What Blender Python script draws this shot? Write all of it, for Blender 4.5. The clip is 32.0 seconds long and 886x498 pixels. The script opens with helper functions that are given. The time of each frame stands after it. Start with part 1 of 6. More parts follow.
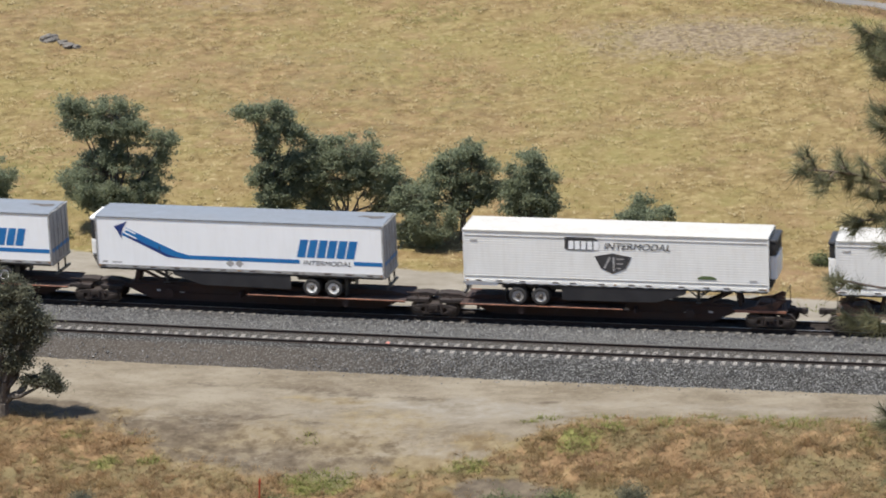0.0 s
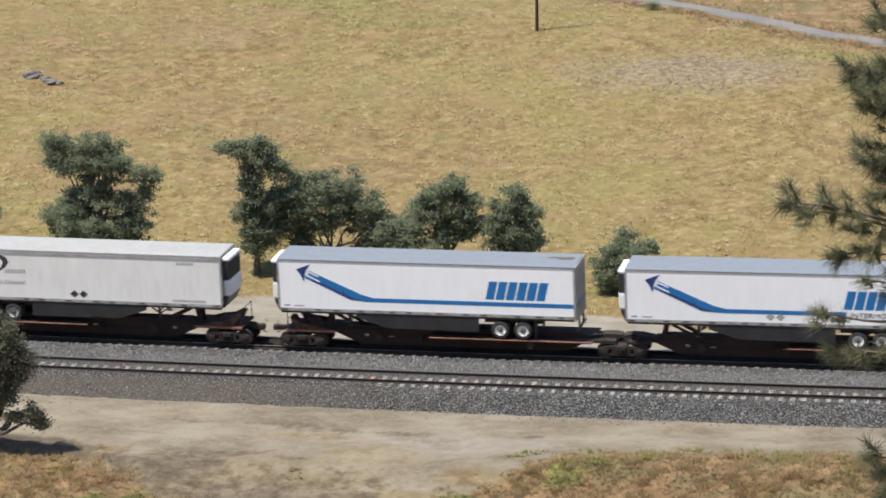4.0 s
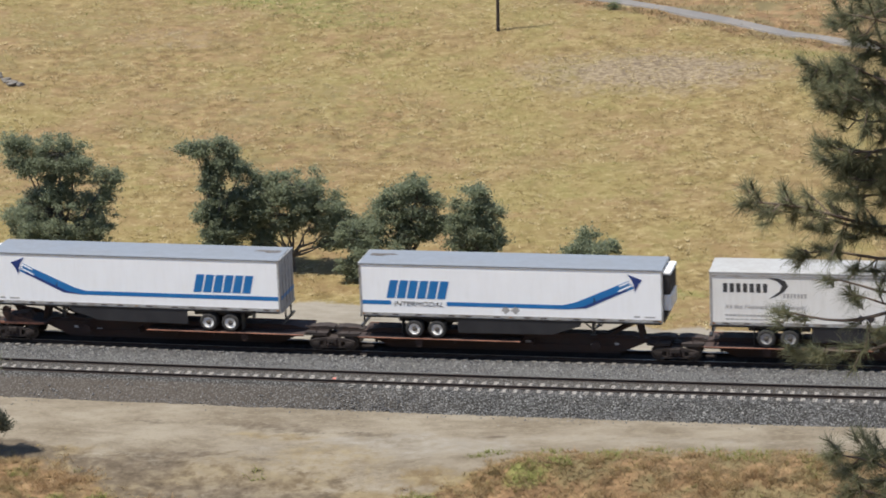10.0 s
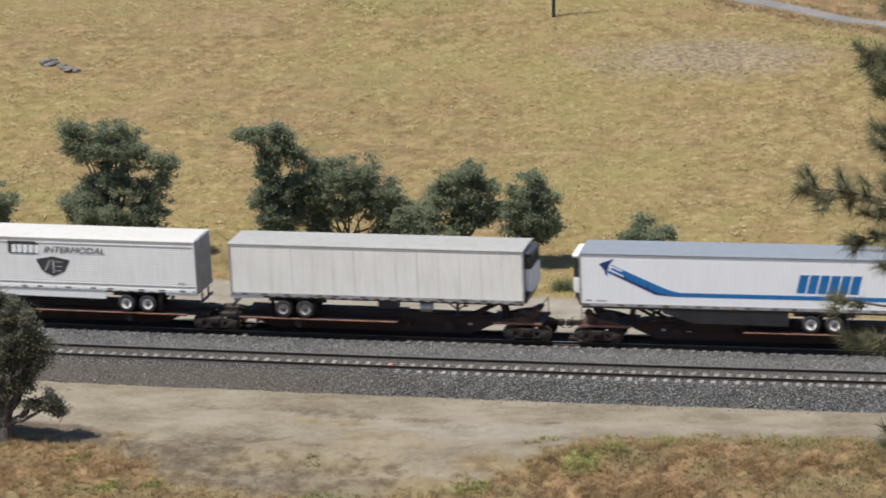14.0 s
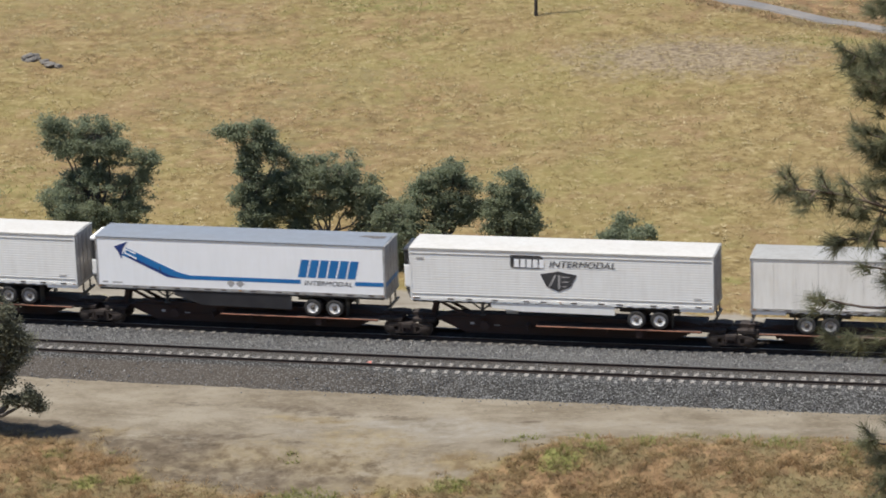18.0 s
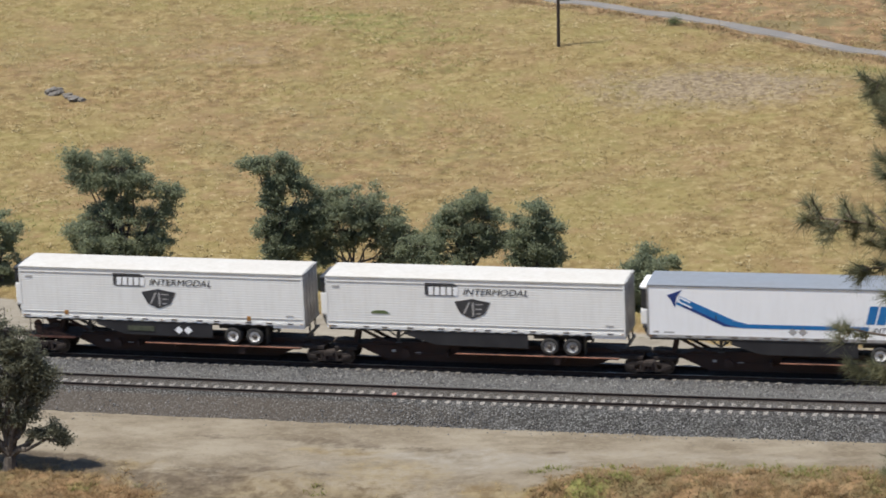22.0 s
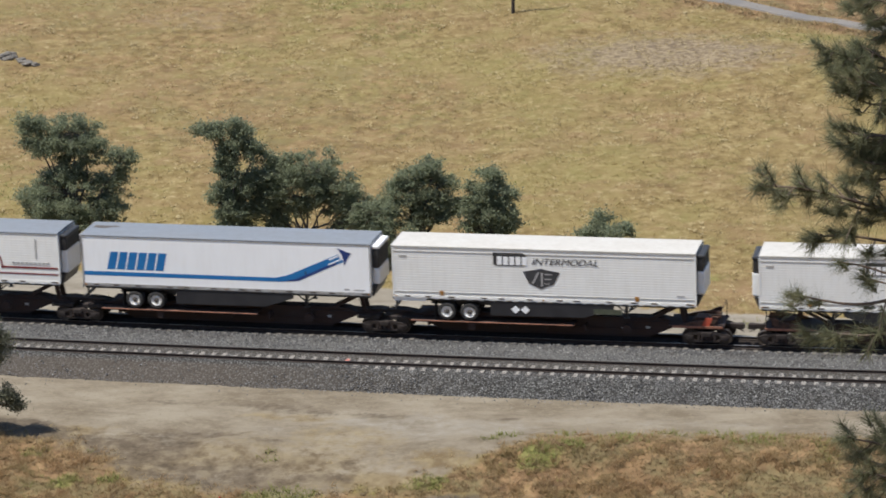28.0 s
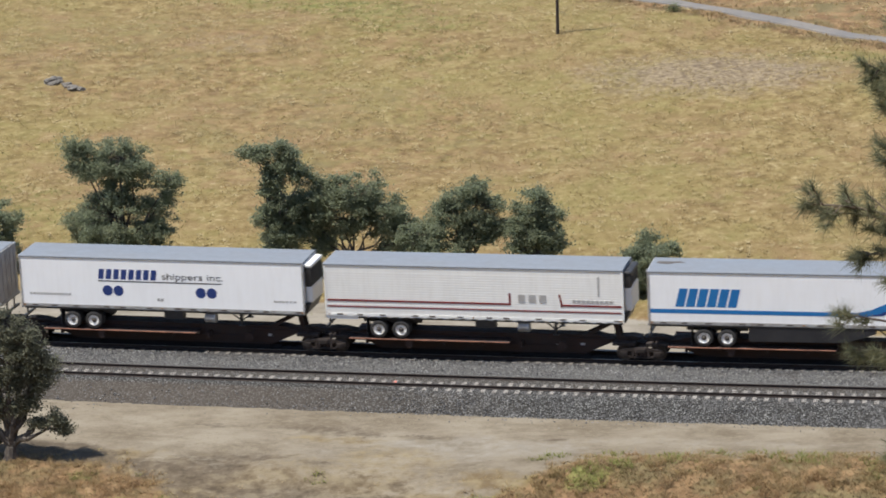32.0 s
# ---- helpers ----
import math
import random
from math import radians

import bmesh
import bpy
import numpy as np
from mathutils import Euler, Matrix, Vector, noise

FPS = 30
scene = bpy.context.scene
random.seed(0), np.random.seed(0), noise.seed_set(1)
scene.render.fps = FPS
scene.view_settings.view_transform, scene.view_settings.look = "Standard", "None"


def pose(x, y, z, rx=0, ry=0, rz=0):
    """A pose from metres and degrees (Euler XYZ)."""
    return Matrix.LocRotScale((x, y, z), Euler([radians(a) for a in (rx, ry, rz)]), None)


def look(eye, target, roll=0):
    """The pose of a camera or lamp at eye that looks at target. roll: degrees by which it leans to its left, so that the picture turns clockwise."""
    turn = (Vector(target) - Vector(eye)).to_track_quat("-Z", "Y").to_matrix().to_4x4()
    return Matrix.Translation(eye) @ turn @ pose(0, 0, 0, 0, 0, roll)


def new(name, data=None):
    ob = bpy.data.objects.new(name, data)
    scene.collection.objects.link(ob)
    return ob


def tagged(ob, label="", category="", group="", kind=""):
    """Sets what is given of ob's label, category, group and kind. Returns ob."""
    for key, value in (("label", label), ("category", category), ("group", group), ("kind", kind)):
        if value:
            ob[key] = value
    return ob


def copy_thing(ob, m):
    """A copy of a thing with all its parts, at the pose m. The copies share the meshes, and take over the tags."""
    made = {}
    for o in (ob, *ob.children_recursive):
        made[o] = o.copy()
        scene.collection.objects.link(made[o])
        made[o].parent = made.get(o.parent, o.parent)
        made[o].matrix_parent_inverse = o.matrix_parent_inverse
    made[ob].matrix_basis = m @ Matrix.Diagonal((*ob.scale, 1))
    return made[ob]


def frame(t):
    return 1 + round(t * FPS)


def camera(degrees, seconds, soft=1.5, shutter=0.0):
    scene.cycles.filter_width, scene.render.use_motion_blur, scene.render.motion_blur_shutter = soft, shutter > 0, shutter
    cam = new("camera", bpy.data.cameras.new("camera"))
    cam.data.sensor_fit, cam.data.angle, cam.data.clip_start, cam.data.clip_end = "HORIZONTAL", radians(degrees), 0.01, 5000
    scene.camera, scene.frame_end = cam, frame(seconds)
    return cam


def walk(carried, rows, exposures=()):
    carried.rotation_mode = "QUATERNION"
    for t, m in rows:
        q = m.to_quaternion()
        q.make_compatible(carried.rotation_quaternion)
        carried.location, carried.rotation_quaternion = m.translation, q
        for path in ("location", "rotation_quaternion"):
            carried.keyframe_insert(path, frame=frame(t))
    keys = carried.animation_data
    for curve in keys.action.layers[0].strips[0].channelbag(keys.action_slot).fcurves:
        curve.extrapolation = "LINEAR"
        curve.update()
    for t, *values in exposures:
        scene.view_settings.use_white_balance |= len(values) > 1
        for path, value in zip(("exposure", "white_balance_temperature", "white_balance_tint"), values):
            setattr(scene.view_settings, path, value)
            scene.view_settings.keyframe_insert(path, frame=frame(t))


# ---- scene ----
EYE = 55.23          # lens height over the rails, metres
cam = camera(14.889, 32.0, soft=1.75, shutter=0.4)
PATH = [
    (0, pose(0, 0, EYE, 73.2556, 0.8398, 0.0327)), (0.5, pose(0, 0, EYE, 73.5802, 0.8413, -0.1431)), (1, pose(0, 0, EYE, 73.7528, 0.9502, -0.3595)), (1.5, pose(0, 0, EYE, 73.8023, 0.6770, -0.3556)),
    (2, pose(0, 0, EYE, 73.7827, 0.6639, -0.3848)), (2.5, pose(0, 0, EYE, 73.7162, 0.4264, -0.3789)), (3, pose(0, 0, EYE, 73.6591, 0.8140, -0.4344)), (3.5, pose(0, 0, EYE, 73.7160, 1.0284, -0.3957)),
    (4, pose(0, 0, EYE, 73.8388, 0.9942, -0.2963)), (4.5, pose(0, 0, EYE, 73.8465, 0.9242, -0.2870)), (6.5, pose(0, 0, EYE, 73.8830, 1.0202, -0.4015)), (7, pose(0, 0, EYE, 73.7977, 0.8892, -0.4180)),
    (7.5, pose(0, 0, EYE, 73.7845, 1.1604, -0.4225)), (8, pose(0, 0, EYE, 73.7862, 1.0629, -0.4330)), (8.5, pose(0, 0, EYE, 73.7416, 1.1498, -0.5442)), (9, pose(0, 0, EYE, 73.7372, 1.0795, -0.6935)),
    (9.5, pose(0, 0, EYE, 73.7559, 0.9797, -0.8284)), (10, pose(0, 0, EYE, 73.8304, 0.9827, -0.9672)), (10.5, pose(0, 0, EYE, 73.9182, 0.7376, -1.0497)), (11, pose(0, 0, EYE, 73.9902, 0.7153, -1.2410)),
    (11.5, pose(0, 0, EYE, 74.0146, 0.6146, -1.3774)), (12, pose(0, 0, EYE, 74.0045, 0.4497, -1.4949)), (12.5, pose(0, 0, EYE, 73.9857, 0.6821, -1.6493)), (13, pose(0, 0, EYE, 73.9117, 0.8339, -1.7177)),
    (13.5, pose(0, 0, EYE, 73.7515, 1.1474, -0.7789)), (14, pose(0, 0, EYE, 73.6118, 1.2273, -0.0612)), (14.5, pose(0, 0, EYE, 73.6166, 1.3254, 0.3210)), (16.5, pose(0, 0, EYE, 73.2490, 0.8449, 0.4022)),
    (17, pose(0, 0, EYE, 73.2839, 0.7413, 0.2996)), (17.5, pose(0, 0, EYE, 73.4557, 0.7604, 0.1128)), (18, pose(0, 0, EYE, 73.5780, 0.7605, -0.2635)), (18.5, pose(0, 0, EYE, 73.5968, 0.7943, -0.3094)),
    (19, pose(0, 0, EYE, 73.6371, 1.0553, -0.3284)), (19.5, pose(0, 0, EYE, 73.7063, 0.9698, -0.2133)), (20, pose(0, 0, EYE, 73.8126, 1.2270, -0.2128)), (20.5, pose(0, 0, EYE, 74.0116, 1.1786, -0.1125)),
    (21, pose(0, 0, EYE, 74.1846, 1.2110, -0.0590)), (21.5, pose(0, 0, EYE, 74.1892, 1.1183, 0.0061)), (22, pose(0, 0, EYE, 74.1117, 1.2026, 0.0291)), (22.5, pose(0, 0, EYE, 73.9109, 1.1873, 0.0567)),
    (23, pose(0, 0, EYE, 73.7169, 1.2043, 0.1058)), (23.5, pose(0, 0, EYE, 73.5266, 1.2460, 0.0739)), (24, pose(0, 0, EYE, 73.3503, 1.2316, 0.0006)), (24.5, pose(0, 0, EYE, 73.2085, 1.1357, -0.0974)),
    (25, pose(0, 0, EYE, 73.1458, 1.2054, -0.2392)), (25.5, pose(0, 0, EYE, 73.1756, 1.1518, -0.3286)), (27.5, pose(0, 0, EYE, 73.4403, 0.6273, -0.6209)), (28, pose(0, 0, EYE, 73.5307, 0.7968, -0.6658)),
    (28.5, pose(0, 0, EYE, 73.7034, 0.9308, -0.5321)), (29, pose(0, 0, EYE, 73.9190, 1.2385, -0.1341)), (29.5, pose(0, 0, EYE, 73.9726, 1.0447, 0.2162)), (30, pose(0, 0, EYE, 73.5837, 1.1660, 0.3387)),
    (30.5, pose(0, 0, EYE, 73.4055, 1.4750, 0.2667)), (31, pose(0, 0, EYE, 73.9214, 1.3972, 0.1739)), (31.5, pose(0, 0, EYE, 73.9609, 1.3102, 0.0597)), (32, pose(0, 0, EYE, 73.9023, 1.4482, -0.0399)),
]
walk(cam, PATH, exposures=[(0.0, 0.68), (7.0, 0.72), (10.0, 0.66), (15.0, 0.55), (21.0, 0.54), (24.5, 0.60), (28.0, 0.48), (29.5, 0.50), (31.0, 0.66), (32.0, 0.60)])

# ---- world, sun ----
SUN_DIR = Vector((-0.335, -0.105, 0.937)).normalized()
world = bpy.data.worlds.new("sky_world")
scene.world = world
world.use_nodes = True
wn = world.node_tree
sky = wn.nodes.new("ShaderNodeTexSky")
sky.sky_type = "NISHITA"
sky.sun_disc = False
sky.sun_elevation = math.asin(SUN_DIR.z)
sky.sun_rotation = math.atan2(SUN_DIR.x, SUN_DIR.y)
sky.altitude = 1100
wn.links.new(sky.outputs[0], wn.nodes["Background"].inputs[0])
wn.nodes["Background"].inputs[1].default_value = 0.115
sun_data = bpy.data.lights.new("sun", "SUN")
sun_data.energy = 4.8
sun_data.angle = radians(0.53)
sun_data.color = (1.0, 0.955, 0.875)
sun = new("sun", sun_data)
sun.matrix_world = look(SUN_DIR * 200, (0, 0, 0))
scene.view_settings.exposure = 0.0

# ---- plan: the line of the train's track ----
TH, CURV, GRADE, DIST = 0.241409, -9.17254e-4, 0.022, 170.454


def on_line(u, v=0.0, z=0.0):
    """Place u metres along the train's track, v across it (away from the lens), z over the rails."""
    h, a, w = TH + CURV * u, TH + CURV * u / 2, v + 1.3
    return Vector((u * math.cos(a) + w * math.sin(h), DIST - u * math.sin(a) + w * math.cos(h), z + GRADE * u))


def line_pose(u, v=0.0, z=0.0, turn=0.0):
    p = on_line(u, v, z)
    return pose(p.x, p.y, p.z, 0, -math.degrees(math.atan(GRADE)), -math.degrees(TH + CURV * u) + turn)


def to_line(x, y):
    """u and v of plan points (numpy arrays)."""
    u = x * math.cos(TH) - (y - DIST) * math.sin(TH)
    for _ in range(7):
        uc = np.clip(u, -400, 400)
        h, a = TH + CURV * uc, TH + CURV * uc / 2
        ex, ey = x - uc * np.cos(a), y - (DIST - uc * np.sin(a))
        u = uc + ex * np.cos(h) - ey * np.sin(h)
    return u, ex * np.sin(h) + ey * np.cos(h) - 1.3


def bumps(x, y, size, seed):
    """Smooth hills and hollows, about -1 to 1 (numpy)."""
    rng = np.random.RandomState(seed)
    s = np.zeros_like(x)
    for k in range(7):
        a, ph, sc = rng.uniform(0, math.pi), rng.uniform(0, 6.28), rng.uniform(0.6, 1.7)
        s += np.sin((x * math.cos(a) + y * math.sin(a)) / size * sc * 6.28 + ph)
    return s / 4.0


def ground_height(x, y):
    x, y = np.asarray(x, float), np.asarray(y, float)
    u, v = to_line(x, y)
    base = GRADE * np.clip(u, -260, 260)
    hill = np.interp(v, [-400, -60, -40, -24, -17, -12.5, -8.4, -7.4, 1.6, 2.5, 12.5, 16, 40, 66, 90, 140, 400, 1500],
                     [-9, -7.5, -4.2, -1.5, -0.75, -0.85, -0.85, -0.95, -0.95, -0.62, -0.6, -0.35, 1.2, 2.8, 2.9, 3.2, 12, 60])
    far = np.clip((v - 14) / 20, 0, 1)
    hill = hill + far * (0.35 * bumps(x, y, 34, 3) + 0.10 * bumps(x, y, 6, 4))
    near = np.clip((-v - 10.5) / 4, 0, 1)
    berm = np.exp(-((v + 17.5 - 0.12 * u) / 3.2) ** 2) * np.clip((u - 1) / 8, 0, 1)
    hill = hill + near * (0.10 * bumps(x, y, 7, 5) + 0.05 * bumps(x, y, 2.2, 6)) + 0.55 * berm
    hill = hill + 0.02 * bumps(x, y, 3, 8) * (np.abs(v + 2.2) > 6.5)
    slope = 53.55 - 0.56 * np.maximum(y, -30) - np.clip(np.abs(x) - 60, 0, 400) * 0.1
    return np.maximum(base + hill, slope)


# ---- helpers for meshes ----
def finish(bm, name, material, smooth=False):
    bmesh.ops.recalc_face_normals(bm, faces=bm.faces)
    me = bpy.data.meshes.new(name)
    bm.to_mesh(me)
    bm.free()
    if smooth:
        me.shade_smooth()
    me.materials.append(material)
    return me


def part(name, bm, material, parent, label="", smooth=False):
    ob = new(name, finish(bm, name, material, smooth))
    ob.parent = parent
    return tagged(ob, label)


def empty(name, label, category, group="", kind=""):
    ob = new(name)
    ob.empty_display_size = 0.3
    return tagged(ob, label, category, group, kind)


def box(bm, x0, x1, y0, y1, z0, z1, bevel=0.0):
    x0, x1, y0, y1, z0, z1 = min(x0, x1), max(x0, x1), min(y0, y1), max(y0, y1), min(z0, z1), max(z0, z1)
    v = [bm.verts.new(c) for c in ((x0, y0, z0), (x1, y0, z0), (x1, y1, z0), (x0, y1, z0),
                                   (x0, y0, z1), (x1, y0, z1), (x1, y1, z1), (x0, y1, z1))]
    fs = [bm.faces.new([v[i] for i in q]) for q in ((0, 3, 2, 1), (4, 5, 6, 7), (0, 1, 5, 4), (1, 2, 6, 5), (2, 3, 7, 6), (3, 0, 4, 7))]
    if bevel:
        bmesh.ops.bevel(bm, geom=list({e for q in fs for e in q.edges}), offset=bevel, segments=2, affect="EDGES", profile=0.5)
    return bm


def prism(bm, pts, y0, y1):
    """A flat outline of (x, z) points, made solid from y0 to y1."""
    a = [bm.verts.new((x, y0, z)) for x, z in pts]
    b = [bm.verts.new((x, y1, z)) for x, z in pts]
    n = len(pts)
    bm.faces.new(a)
    bm.faces.new(b[::-1])
    for i in range(n):
        bm.faces.new((a[i], b[i], b[(i + 1) % n], a[(i + 1) % n]))
    return bm


def rod(bm, p0, p1, r0, r1=None, n=8):
    p0, p1 = Vector(p0), Vector(p1)
    r1 = r0 if r1 is None else r1
    q = (p1 - p0).to_track_quat("Z", "Y")
    ring = [[bm.verts.new(p + q @ Vector((r * math.cos(6.28319 * i / n), r * math.sin(6.28319 * i / n), 0))) for i in range(n)]
            for p, r in ((p0, r0), (p1, r1))]
    for i in range(n):
        bm.faces.new((ring[0][i], ring[0][(i + 1) % n], ring[1][(i + 1) % n], ring[1][i]))
    bm.faces.new(ring[0][::-1])
    bm.faces.new(ring[1])
    return bm


def lathe(bm, profile, cx, cz, n=20, caps=True):
    """Turns (radius, y) pairs about an axle along y at (cx, cz)."""
    rings = [[bm.verts.new((cx + r * math.cos(6.28319 * i / n), y, cz + r * math.sin(6.28319 * i / n))) for i in range(n)] for r, y in profile]
    for a, b in zip(rings, rings[1:]):
        for i in range(n):
            bm.faces.new((a[i], a[(i + 1) % n], b[(i + 1) % n], b[i]))
    if caps:
        bm.faces.new(rings[0])
        bm.faces.new(rings[-1])
    return bm


def B():
    return bmesh.new()


# ---- materials ----
def nodes_of(name):
    m = bpy.data.materials.new(name)
    m.use_nodes = True
    t = m.node_tree
    return m, t, t.nodes["Principled BSDF"]


def tex_noise(t, scale, detail=6.0, rough=0.6, stretch=None, coord="Object", turn=0.0):
    tc = t.nodes.new("ShaderNodeTexCoord")
    out = tc.outputs[coord]
    if turn:
        mp = t.nodes.new("ShaderNodeMapping")
        mp.inputs["Rotation"].default_value = (0, 0, turn)
        t.links.new(out, mp.inputs[0])
        out = mp.outputs[0]
    if stretch:
        mp = t.nodes.new("ShaderNodeMapping")
        mp.inputs["Scale"].default_value = stretch
        t.links.new(out, mp.inputs[0])
        out = mp.outputs[0]
    n = t.nodes.new("ShaderNodeTexNoise")
    n.inputs["Scale"].default_value, n.inputs["Detail"].default_value, n.inputs["Roughness"].default_value = scale, detail, rough
    t.links.new(out, n.inputs["Vector"])
    return n.outputs[0]


def ramp(t, fac, *stops):
    r = t.nodes.new("ShaderNodeValToRGB")
    e = r.color_ramp.elements
    while len(e) < len(stops):
        e.new(0.5)
    for el, (pos, col) in zip(e, stops):
        el.position, el.color = pos, (*col, 1) if len(col) == 3 else col
    t.links.new(fac, r.inputs[0])
    return r.outputs[0]


def grey(t, fac, lo, hi):
    return ramp(t, fac, (lo, (0, 0, 0)), (hi, (1, 1, 1)))


def mix(t, fac, a, b):
    n = t.nodes.new("ShaderNodeMix")
    n.data_type = "RGBA"
    for sock, val in ((n.inputs[0], fac), (n.inputs[6], a), (n.inputs[7], b)):
        if isinstance(val, (int, float)):
            sock.default_value = val
        elif isinstance(val, tuple):
            sock.default_value = (*val, 1)
        else:
            t.links.new(val, sock)
    return n.outputs[2]


def maths(t, op, a, b):
    n = t.nodes.new("ShaderNodeMath")
    n.operation = op
    for i, val in enumerate((a, b)):
        if isinstance(val, (int, float)):
            n.inputs[i].default_value = val
        else:
            t.links.new(val, n.inputs[i])
    return n.outputs[0]


def relief(t, b, height, strength, dist):
    n = t.nodes.new("ShaderNodeBump")
    n.inputs["Strength"].default_value, n.inputs["Distance"].default_value = strength, dist
    t.links.new(height, n.inputs["Height"])
    t.links.new(n.outputs[0], b.inputs["Normal"])


def worn(name, c1, c2, rough=0.6, metal=0.0, scale=3.0, fine=40.0, bump=0.3, stretch=None, c3=None, lo=0.4, hi=0.65):
    """A surface of colour c1 with patches of c2 and fine specks."""
    m, t, b = nodes_of(name)
    big, small = tex_noise(t, scale, stretch=stretch), tex_noise(t, fine, 3.0)
    col = mix(t, grey(t, big, lo, hi), c1, c2)
    if c3:
        col = mix(t, grey(t, small, 0.58, 0.72), col, c3)
    t.links.new(col, b.inputs["Base Color"])
    t.links.new(ramp(t, big, (0.3, (rough * 0.85,) * 3), (0.7, (min(1, rough * 1.15),) * 3)), b.inputs["Roughness"])
    b.inputs["Metallic"].default_value = metal
    relief(t, b, small, bump, 0.01)
    return m


def paint(name, col, dirt=(0.42, 0.37, 0.30), amount=0.35, rough=0.35):
    """Painted sheet metal with streaks of dirt that run down and a dusty tint."""
    m, t, b = nodes_of(name)
    streak = tex_noise(t, 1.3, 5.0, 0.65, stretch=(3.5, 3.5, 0.35))
    patch = tex_noise(t, 0.55, 5.0, 0.6)
    f = maths(t, "MULTIPLY", grey(t, streak, 0.45, 0.85), amount)
    c = mix(t, f, col, dirt)
    c = mix(t, maths(t, "MULTIPLY", grey(t, patch, 0.4, 0.75), amount * 0.5), c, tuple(x * 0.8 for x in dirt))
    t.links.new(c, b.inputs["Base Color"])
    t.links.new(ramp(t, patch, (0.3, (rough * 0.8,) * 3), (0.75, (min(1, rough * 1.5),) * 3)), b.inputs["Roughness"])
    relief(t, b, tex_noise(t, 0.8, 3.0), 0.08, 0.02)
    return m


def leafy(name, dark, light, dry, thin=0.35):
    m, t, b = nodes_of(name)
    g = t.nodes.new("ShaderNodeNewGeometry")
    c = ramp(t, g.outputs["Random Per Island"], (0.0, dark), (0.6, light), (1.0, dry))
    c = mix(t, grey(t, tex_noise(t, 0.9, 3.0), 0.35, 0.7), c, tuple(x * 1.35 for x in dark))
    t.links.new(c, b.inputs["Base Color"])
    b.inputs["Roughness"].default_value = 0.7
    b.inputs["Specular IOR Level"].default_value = 0.1
    tr = t.nodes.new("ShaderNodeBsdfTranslucent")
    t.links.new(c, tr.inputs[0])
    mx = t.nodes.new("ShaderNodeMixShader")
    mx.inputs[0].default_value = thin
    t.links.new(b.outputs[0], mx.inputs[1])
    t.links.new(tr.outputs[0], mx.inputs[2])
    t.links.new(mx.outputs[0], t.nodes["Material Output"].inputs[0])
    return m


